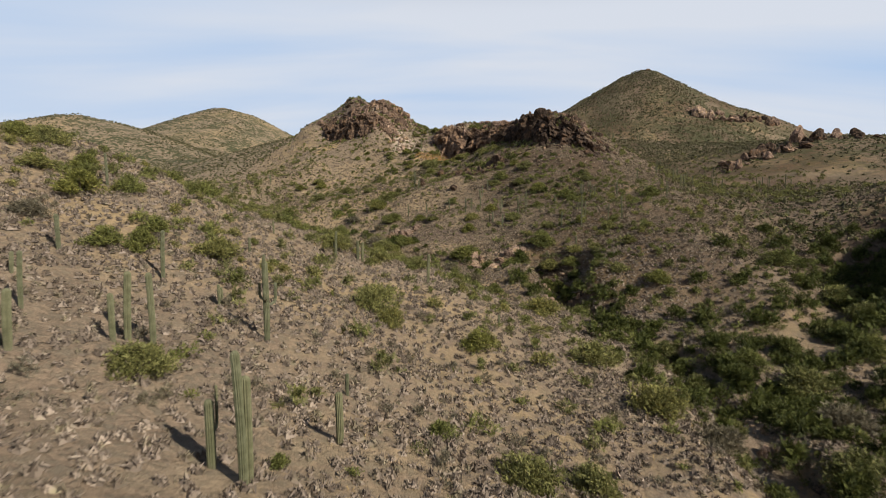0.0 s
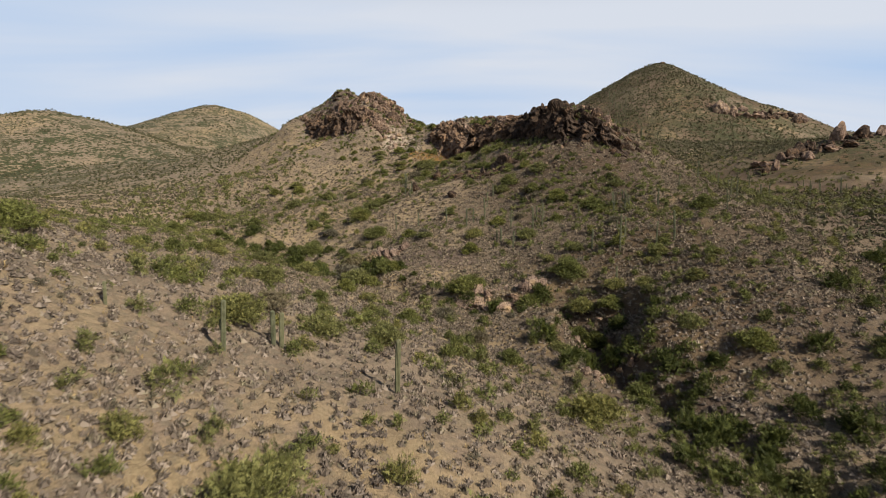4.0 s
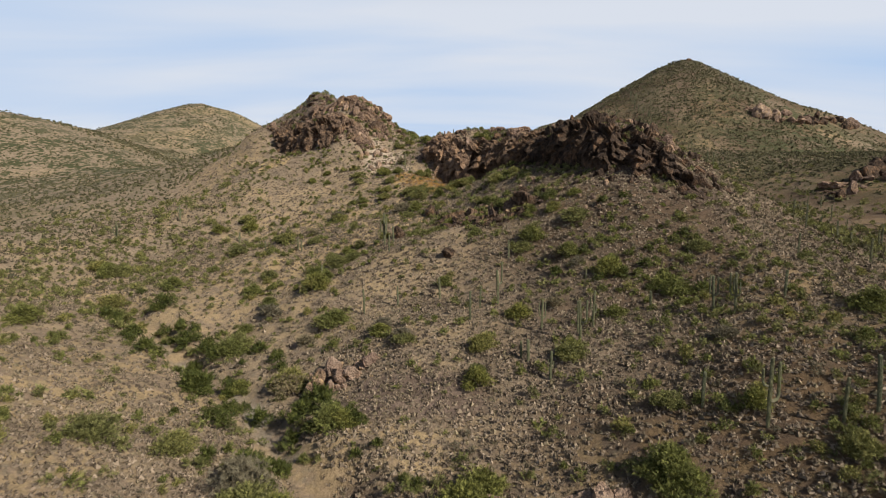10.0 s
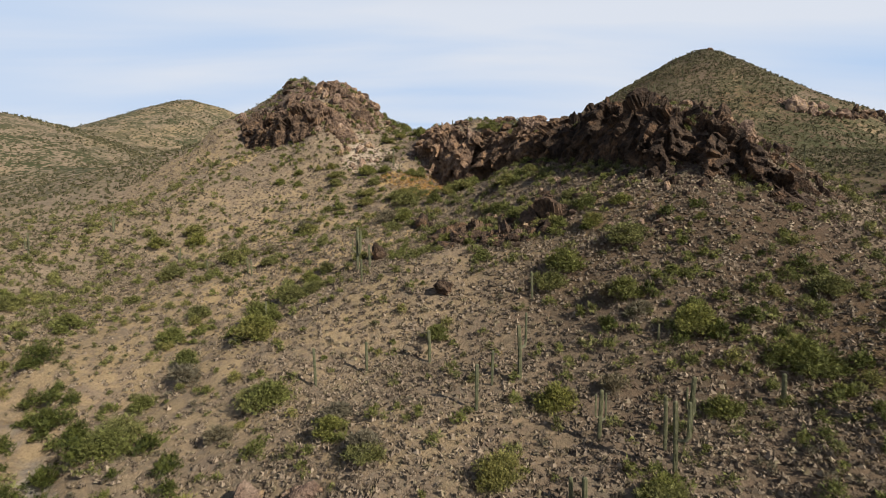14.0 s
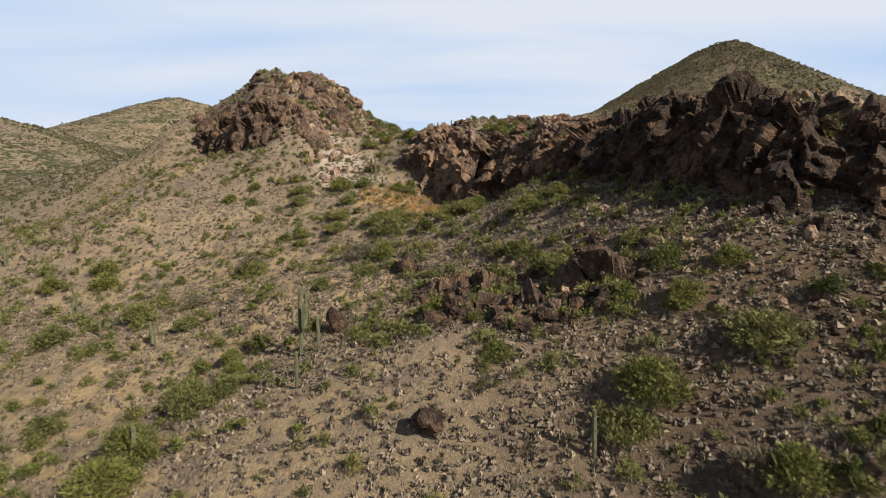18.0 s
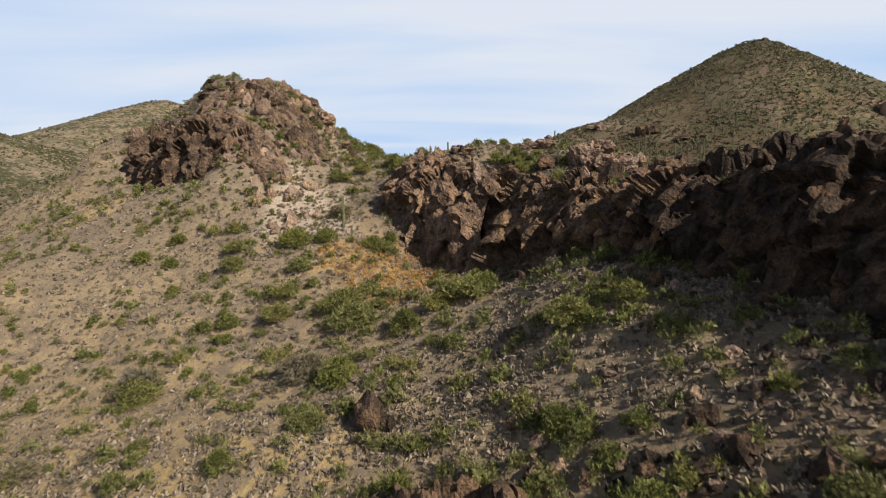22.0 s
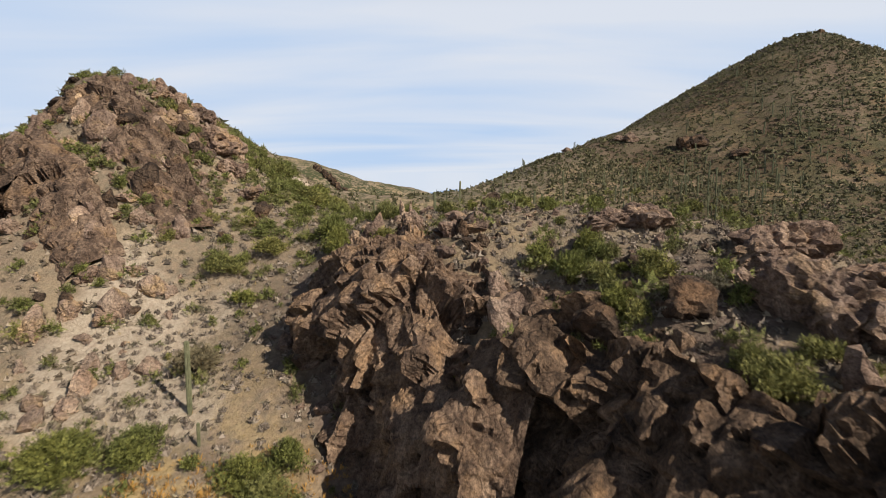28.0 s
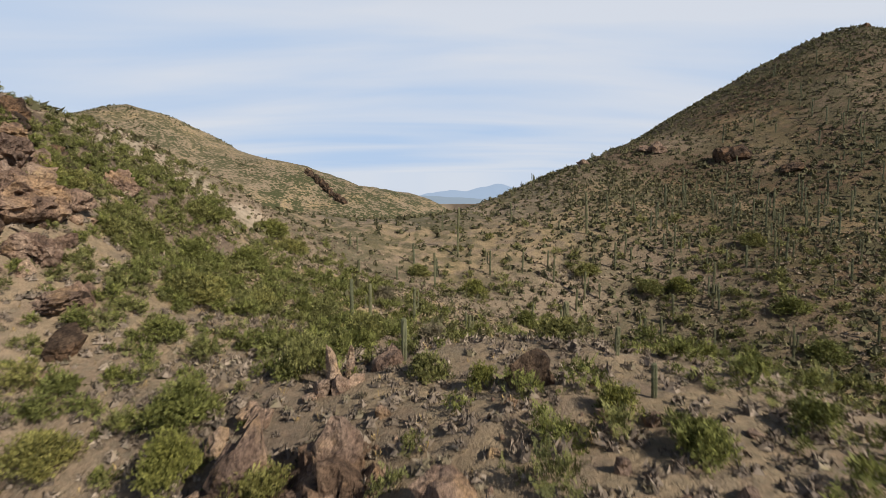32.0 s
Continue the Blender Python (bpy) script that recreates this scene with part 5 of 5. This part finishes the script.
def scatter(n, x0, x1, y0, y1, keep):
    """Up to n places in a box; keep(x, y) gives the chance that each stays."""
    if n > 5000:
        # low tufts keep their distance: one in each cell, off its middle
        cell = math.sqrt((x1 - x0) * (y1 - y0) / n)
        x, y = (v.ravel() for v in np.meshgrid(np.arange(x0, x1, cell), np.arange(y0, y1, cell)))
        n = len(x)
        x, y = x + NP.uniform(-0.46, 0.46, n) * cell, y + NP.uniform(-0.46, 0.46, n) * cell
    else:
        x, y = NP.uniform(x0, x1, n), NP.uniform(y0, y1, n)
    edge = np.minimum(np.minimum(x - x0, x1 - x), np.minimum(y - y0, y1 - y))      # thins out towards its edges
    ok = NP.uniform(0, 1, n) < keep(x, y) * np.clip(edge / 9 + 0.5 * fbm(x, y, 12, 2, 131), 0, 1)
    return x[ok], y[ok]


def strew(name, label, category, variants, x, y, lo, hi, mat, squash=1.0):
    """One object of many small plants: turned, sized copies of the variants' triangles."""
    z = land(x, y)
    pick = NP.randint(0, len(variants), len(x))
    size, turn = lo + (hi - lo) * NP.uniform(0, 1, len(x)) ** 1.2, NP.uniform(0, 6.283, len(x))
    out = []
    for k, tris in enumerate(variants):
        m = pick == k
        c, s = np.cos(turn[m])[:, None, None], np.sin(turn[m])[:, None, None]
        t = tris[None] * size[m][:, None, None, None]
        px = t[..., 0] * c - t[..., 1] * s + x[m][:, None, None]
        py = t[..., 0] * s + t[..., 1] * c + y[m][:, None, None]
        pz = t[..., 2] * squash + z[m][:, None, None]
        out.append(np.stack([px, py, pz], -1).reshape(-1, 3, 3))
    return tagged(new(name, tri_mesh(name, np.concatenate(out), mat)), label, category, kind="stuff")


def lush(x, y):
    """Where shrubs crowd: along the washes, in the gullies and on the shaded flanks."""
    d = np.minimum(from_line(x, y, WASH), from_line(x, y, WASH_WEST))
    v = 0.13 + 0.34 * np.clip(fbm(x, y, 22, 3, 51), 0, 1) + 0.75 * np.exp(-(d / 6) ** 2) + 0.10 * np.clip((y - 110) / 60, 0, 1)
    for cx, cy, rx, ry, a in ((8, 200, 16, 16, 0.5), (18, 215, 10, 12, 0.4), (-22, 318, 18, 40, 1.1), (-5, 280, 14, 14, 0.6), (5, 300, 14, 14, 0.4), (14, 232, 12, 9, 0.4), (20, 250, 10, 8, 0.4), (-15, 262, 14, 16, 0.25), (-58, 225, 18, 40, 0.2), (70, 250, 40, 40, 0.35), (-70, 190, 25, 20, 0.35), (-25, 70, 30, 40, 0.15), (55, 90, 18, 20, 0.5), (-30, 235, 16, 30, 0.2), (-14, 282, 13, 15, 0.9), (13, 245, 5, 5, 0.5), (45, 82, 14, 16, 0.5), (30, 130, 22, 24, 0.3), (29, 164, 13, 11, 1.2), (40, 150, 16, 16, 0.5)):
        v = v + a * np.exp(-((x - cx) / rx) ** 2 - ((y - cy) / ry) ** 2)
    return v * (d > 1.0)


def clump(seed, n, flat, leaf):
    """A small tuft: n slips standing out of a low dome."""
    r = random.Random(seed)
    v = []
    for _ in range(n):
        az, el = r.uniform(0, 6.283), r.uniform(0.15, 1.4)
        d = np.array([math.cos(az) * math.cos(el), math.sin(az) * math.cos(el), math.sin(el) * flat]) * r.uniform(0.55, 1.0)
        w = np.array([-math.sin(az), math.cos(az), r.uniform(-0.4, 0.4)]) * leaf * r.uniform(0.6, 1.2)
        b = d * r.uniform(0.1, 0.35)
        v.append((b - w * 0.5, d + w * 0.8, d - w * 0.8))
    return np.array(v)


def tuft(seed, slips, size, flat=0.8):
    """A low fuzzy plant: a dark heart under many short twigs at all angles."""
    r = random.Random(seed)
    turn = r.uniform(0, 6)
    foot = [np.array([0.72 * math.cos(turn + a), 0.72 * math.sin(turn + a), -0.12]) for a in (0.0, 1.57, 3.14, 4.71)]
    top = np.array([r.uniform(-0.15, 0.15), r.uniform(-0.15, 0.15), 0.7 * flat])
    v = [(foot[k], foot[(k + 1) % 4], top) for k in range(4)]
    for _ in range(slips):
        el, az = math.asin(r.uniform(0.05, 1.0)), r.uniform(0, 6.283)
        u = np.array([math.cos(az) * math.cos(el), math.sin(az) * math.cos(el), math.sin(el)])
        way = u * 0.8 + 0.9 * unit(r)
        way /= np.linalg.norm(way) + 1e-6
        v.append(leaf_tri(r, u * np.array([0.8, 0.8, flat * 0.85]) * r.uniform(0.65, 1.0) - 0.4 * size * way, way, size * r.uniform(0.7, 1.4), 0.24))
    return np.array(v)


NEAR_TUFTS = [tuft(i, 26, 0.48) for i in range(12)]
TUFTS = [tuft(20 + i, 15, 0.62) for i in range(12)]
UPPER_TUFTS = [tuft(50 + i, 8, 0.8) for i in range(12)]
SPRIGS = [spray(random.Random(90 + i), 8, 12, 0.95, 0.36, 0.36) for i in range(8)]
FINE_SPRIGS = [spray(random.Random(110 + i), 9, 14, 0.95, 0.35, 0.36) for i in range(8)]


def open_ground(x, y):
    d = np.minimum(from_line(x, y, WASH), from_line(x, y, WASH_WEST))
    return np.clip(0.85 + 0.3 * fbm(x, y, 14, 3, 61), 0.45, 1) * (d > 1.5)


x, y = scatter(25000, -48, 48, 2, 108, open_ground)
strew("near_bursage", "dense grey bursage tufts on the gravelly slope", "low scrub", NEAR_TUFTS, x, y, 0.27, 0.52, M_BURSAGE)
x, y = scatter(46000, -68, 68, 95, 222, lambda x, y: open_ground(x, y) * (1 - 0.55 * patch(x, y, -34, 172, 22, 26, 9)))
strew("bursage", "low grey-brown bursage tufts over the hillsides", "low scrub", TUFTS, x, y, 0.29, 0.57, M_TUFT)
x, y = scatter(36000, -95, 98, 205, 352, lambda x, y: 0.75 * open_ground(x, y) * ~((abs(x - 6) < 22) & (abs(y - 264) < 20)))
strew("far_bursage", "low grey-brown scrub on the upper slopes", "low scrub", UPPER_TUFTS, x, y, 0.27, 0.60, M_TUFT)
x, y = scatter(16000, 15, 175, 296, 450, lambda x, y: 0.6 * open_ground(x, y))
strew("cone_bursage", "low grey-brown tufts on the cone hill", "low scrub", UPPER_TUFTS, x, y, 0.27, 0.60, M_SHADED_TUFT)
x, y = scatter(5400, -48, 32, 203, 256, lambda x, y: 0.9 * open_ground(x, y))
strew("slope_bursage", "grey-brown bursage and dry weeds on the slope below the wall", "low scrub", NEAR_TUFTS, x, y, 0.24, 0.50, M_BURSAGE)
x, y = scatter(5200, -22, 34, 240, 290, lambda x, y: 0.8 * open_ground(x, y))
strew("crest_bursage", "grey bursage tufts on the stony crest", "low scrub", NEAR_TUFTS, x, y, 0.27, 0.52, M_BURSAGE)
x, y = scatter(16000, -70, 70, 10, 310, lambda x, y: np.clip(0.25 + 0.8 * fbm(x, y, 20, 3, 71), 0, 1))
strew("dry_grass", "tufts of straw-coloured dry grass", "dry grass", [clump(30 + i, 9, 1.3, 0.10) for i in range(4)], x, y, 0.18, 0.38, M_STRAW)
x, y = scatter(4800, -14, 10, 228, 253, lambda x, y: patch(x, y, -1.5, 240, 8, 9, 2))
strew("orange_grass", "patch of orange dry grass below the wall", "dry grass", [clump(40 + i, 14, 1.3, 0.09) for i in range(4)], x, y, 0.25, 0.5, plain_material("orange_straw", (0.34, 0.17, 0.04), (0.52, 0.30, 0.09)))
x, y = scatter(11500, -90, 90, 20, 345, lambda x, y: np.clip(lush(x, y), 0, 1))
half = NP.uniform(0, 1, len(x)) < 0.55
strew("green_scrub", "scattered green creosote and bursage bushes", "scrub", SPRIGS, x[half], y[half], 0.4, 1.2, M_GREEN)
strew("olive_scrub", "scattered olive green shrubs", "scrub", SPRIGS, x[~half], y[~half], 0.4, 1.15, M_OLIVE)
x, y = scatter(2600, -60, 60, 15, 300, lambda x, y: np.clip(0.4 + 0.5 * fbm(x, y, 16, 3, 77), 0, 1))
strew("dry_scrub", "bare grey-brown twiggy shrubs", "scrub", SPRIGS, x, y, 0.3, 0.7, M_DRYBUSH)
FAR_TUFTS = [tuft(70 + i, 6, 0.9, 0.95) for i in range(10)]
x, y = scatter(40000, -330, 320, 290, 620, lambda x, y: np.clip(0.45 + 0.5 * fbm(x, y, 50, 3, 81), 0, 1))
strew("far_scrub", "sparse green and grey scrub on far hills", "scrub", FAR_TUFTS, x, y, 0.35, 1.2, M_FARSCRUB)
x, y = scatter(26000, 60, 340, 60, 400, lambda x, y: np.clip(0.5 + 0.5 * fbm(x, y, 40, 3, 83), 0, 1))
strew("east_scrub", "olive scrub on the eastern slopes", "scrub", FAR_TUFTS, x, y, 0.4, 1.25, M_FARSCRUB)
x, y = scatter(20000, 28, 185, 285, 500, lambda x, y: np.clip(0.5 + 0.6 * fbm(x, y, 30, 3, 86), 0, 1))
strew("cone_scrub", "dark grey-green scrub on the cone hill", "scrub", FAR_TUFTS, x, y, 0.4, 1.05, M_FARSCRUB)
x, y = scatter(18000, -330, -80, 100, 320, lambda x, y: np.clip(0.5 + 0.5 * fbm(x, y, 40, 3, 85), 0, 1))
strew("west_scrub", "olive scrub on the western slopes", "scrub", FAR_TUFTS, x, y, 0.3, 1.05, M_FARSCRUB)
x, y = scatter(15000, -620, -150, 480, 1000, lambda x, y: np.clip(0.5 + 0.9 * fbm(x, y, 70, 4, 87), 0, 1))
strew("distant_scrub", "dull green scrub dotting distant hills", "scrub", FAR_TUFTS, x, y, 0.7, 1.8, M_FARSCRUB)
xa, ya = scatter(13000, -125, -52, 20, 250, open_ground)
xb, yb = scatter(13000, 45, 125, 10, 225, open_ground)
strew("outer_bursage", "low grey-brown scrub on the side slopes", "low scrub", FAR_TUFTS, np.r_[xa, xb], np.r_[ya, yb], 0.25, 0.6, M_SHADED_TUFT)
# green valley floors to the west and east
for place, words, cx, cy, rx, ry, n in (("valley_brush", "olive and green brush filling a western valley", -72, 205, 34, 60, 2200), ("saddle_brush", "green brush in the hollow under the cone hill", 46, 318, 34, 36, 2400), ("gully_brush", "olive and green brush in the eastern gully", 98, 215, 45, 75, 4200)):
    x, y = scatter(n, cx - 1.5 * rx, cx + 1.5 * rx, cy - 1.5 * ry, cy + 1.5 * ry, lambda x, y: np.exp(-((x - cx) / rx) ** 2 - ((y - cy) / ry) ** 2) * np.clip(0.5 + 0.9 * fbm(x, y, 18, 3, 111), 0, 1))
    strew(place, words, "scrub", SPRIGS, x, y, 0.5, 1.6, M_OLIVE)
# thick green growth: the butte's flank, the bench behind the wall, the slope below it
x, y = scatter(2600, -34, 8, 262, 318, lambda x, y: 0.62 * np.clip(0.55 + 0.7 * fbm(x, y, 9, 3, 101), 0, 1) * np.clip((y - 262) / 10, 0.25, 1))
half = NP.uniform(0, 1, len(x)) < 0.6
strew("flank_scrub", "feathery green shrubs crowding a rocky flank", "scrub", FINE_SPRIGS, x[half], y[half], 0.4, 1.15, M_GREEN)
strew("flank_brush", "feathery olive shrubs crowding a rocky flank", "scrub", FINE_SPRIGS, x[~half], y[~half], 0.4, 1.1, M_OLIVE)
x, y = scatter(520, 0, 30, 230, 262, lambda x, y: np.clip(np.exp(-((x - 12.5) / 4) ** 2 - ((y - 245.5) / 5) ** 2) + 0.03, 0, 1))
for px, py in zip(x, y):
    bush(float(px), float(py), PLANT_RNG.uniform(0.9, 2.2))
x, y = scatter(1700, -8, 44, 178, 238, lambda x, y: 0.75 * np.clip(0.45 + 0.8 * fbm(x, y, 10, 3, 105), 0, 1))
strew("slope_scrub", "green shrubs on the stony slope below the wall", "scrub", FINE_SPRIGS, x, y, 0.4, 1.15, M_OLIVE)
# small shrubs over the western slope, the butte's foot and the crest
spots = [scatter(n, x0, x1, y0, y1, lambda x, y: np.clip(0.55 + 0.7 * fbm(x, y, 14, 3, 141), 0, 1)) for x0, x1, y0, y1, n in ((-48, -6, 212, 288, 300), (-42, 2, 165, 218, 120), (10, 26, 258, 288, 30), (34, 66, 296, 330, 60), (16, 46, 140, 180, 80))]
strew("small_shrubs", "rounded green shrubs dotted over the dry slopes", "scrub", [spray(random.Random(410 + i), 14, 24, 1.0, 0.27) for i in range(6)], np.concatenate([p[0] for p in spots]), np.concatenate([p[1] for p in spots]), 0.45, 1.05, M_GREEN)
# dark mesquite crowding the washes
x, y = scatter(2600, -60, 85, 20, 190, lambda x, y: 0.75 * np.exp(-((np.minimum(from_line(x, y, WASH), from_line(x, y, WASH_WEST)) - 2.5) / 4.0) ** 2) * np.clip(0.55 + fbm(x, y, 12, 3, 93), 0.1, 1))
strew("wash_thicket", "dense dark green mesquite thicket along the dry wash", "thicket", [spray(random.Random(190 + i), 14, 16, 1.1, 0.36) for i in range(5)], x, y, 0.6, 1.9, M_THICKET)
x, y = scatter(900, 24, 95, 30, 150, lambda x, y: 0.9 * np.exp(-(from_line(x, y, WASH) / 13) ** 2))
strew("gully_thicket", "dark green brush filling a side gully", "thicket", [spray(random.Random(290 + i), 14, 16, 1.1, 0.36) for i in range(4)], x, y, 0.7, 2.1, M_THICKET)
x, y = scatter(1100, 14, 52, 62, 180, lambda x, y: np.clip(np.exp(-((x - 31) / 11) ** 2 - ((y - 163) / 11) ** 2) + 0.9 * np.exp(-((x - 34) / 12) ** 2 - ((y - 86) / 14) ** 2), 0, 1) * np.clip(0.55 + 0.8 * fbm(x, y, 8, 3, 121), 0, 1))
strew("ravine_thicket", "dark green brush in a rocky ravine", "thicket", [spray(random.Random(390 + i), 12, 14, 1.0, 0.36) for i in range(4)], x, y, 0.5, 1.5, M_THICKET)
# growth along the ravine beds
BUSHY = [spray(random.Random(510 + i), 15, 30, 1.0, 0.21) for i in range(8)]
bx, by = [], []
for bed, reach in ((WEST_BED, 6.0), (EAST_BED, 7.5)):
    for (x0, y0, _), (x1, y1, _) in zip(bed, bed[1:]):
        span = math.hypot(x1 - x0, y1 - y0)
        for i in range(max(1, int(span / 1.7))):
            f, o = PLANT_RNG.random(), PLANT_RNG.choice((-1, 1)) * PLANT_RNG.uniform(1.9, reach)
            bx.append(x0 + (x1 - x0) * f - (y1 - y0) / span * o)
            by.append(y0 + (y1 - y0) * f + (x1 - x0) / span * o)
strew("ravine_bushes", "dark green mesquite bushes crowding the ravine banks", "thicket", BUSHY, np.array(bx), np.array(by), 0.7, 2.1, M_THICKET)
# bushes over the nearer slopes, thicker in the hollows
sx, sy = [], []
for x0, x1, y0, y1, count, grain, seed in ((-50, 12, 40, 112, 400, 16, 301), (-66, -8, 112, 205, 330, 18, 302), (12, 66, 84, 178, 420, 16, 303), (-8, 26, 160, 236, 240, 12, 304), (-48, -2, 205, 288, 190, 14, 305)):
    px, py = scatter(count, x0, x1, y0, y1, lambda x, y: np.clip(0.5 + 0.9 * fbm(x, y, grain, 3, seed), 0, 1))
    sx.append(px)
    sy.append(py)
sx, sy = np.concatenate(sx), np.concatenate(sy)
half = NP.uniform(0, 1, len(sx)) < 0.5
strew("hillside_bushes", "rounded green creosote bushes over the dry slopes", "scrub", BUSHY, sx[half], sy[half], 0.45, 1.35, M_GREEN)
strew("hillside_palo_verde", "olive green palo verde bushes over the dry slopes", "scrub", BUSHY, sx[~half], sy[~half], 0.45, 1.3, M_OLIVE)
# small growth between the butte's rocks
x, y = scatter(420, -62, -14, 262, 312, lambda x, y: np.clip(0.4 + 0.9 * fbm(x, y, 8, 3, 311), 0, 1))
strew("butte_scrub", "small olive shrubs between the crags of the butte", "scrub", FINE_SPRIGS, x, y, 0.4, 1.1, M_OLIVE)
# pale cholla on the saddle
x, y = scatter(420, 8, 70, 300, 385, lambda x, y: np.clip(0.3 + 1.2 * fbm(x, y, 15, 3, 88), 0, 1))
strew("cholla", "pale spiny cholla clumps on the saddle", "cactus", [clump(80 + i, 22, 1.2, 0.2) for i in range(4)], x, y, 0.3, 0.75, M_CHOLLA)


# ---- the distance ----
# aerial haze painted on: a near-black surface with an even blue glow
def haze_glow_material(name, colour, glow):
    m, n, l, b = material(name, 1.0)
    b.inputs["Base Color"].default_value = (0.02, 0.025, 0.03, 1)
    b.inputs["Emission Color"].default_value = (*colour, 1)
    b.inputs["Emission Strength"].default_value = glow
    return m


def far_range(name, label, y, x0, x1, base, peaks, seed, mat):
    xs = np.linspace(x0, x1, 160)
    top = base + 20 + np.zeros_like(xs)
    for px, h, w in peaks:
        top = np.maximum(top, base + h * np.exp(-np.abs((xs - px) / w) ** 1.6))
    top += 9 * fbm(xs, xs * 0, 170, 3, seed)
    rows = [np.stack([xs, np.full_like(xs, y), np.full_like(xs, base - 40)], -1), np.stack([xs, np.full_like(xs, y + 120), (top + base) / 2], -1), np.stack([xs, np.full_like(xs, y + 220), top], -1), np.stack([xs, np.full_like(xs, y + 420), np.full_like(xs, base - 40)], -1)]
    v = np.concatenate(rows)
    n = len(xs)
    i = np.arange(n - 1)
    f = np.concatenate([np.stack([k * n + i, k * n + i + 1, (k + 1) * n + i + 1, (k + 1) * n + i], -1) for k in range(3)])
    tagged(new(name, mesh_from(name, v, f, mat, True)), label, "mountains", kind="structure")


far_range("backdrop_range", "blue hazy mountain range on the horizon", 4150, -1400, 1800, -40, ((420, 120, 420), (760, 150, 330), (100, 85, 420), (1200, 120, 400), (-500, 70, 400)), 5, haze_glow_material("far_haze_glow", (0.36, 0.46, 0.61), 0.9))
far_range("backdrop_foothills", "low pale blue foothills beyond the plain", 3700, -1500, 1900, -40, ((-200, 60, 500), (500, 62, 300), (1000, 60, 400)), 9, haze_glow_material("near_haze_glow", (0.30, 0.37, 0.45), 0.85))
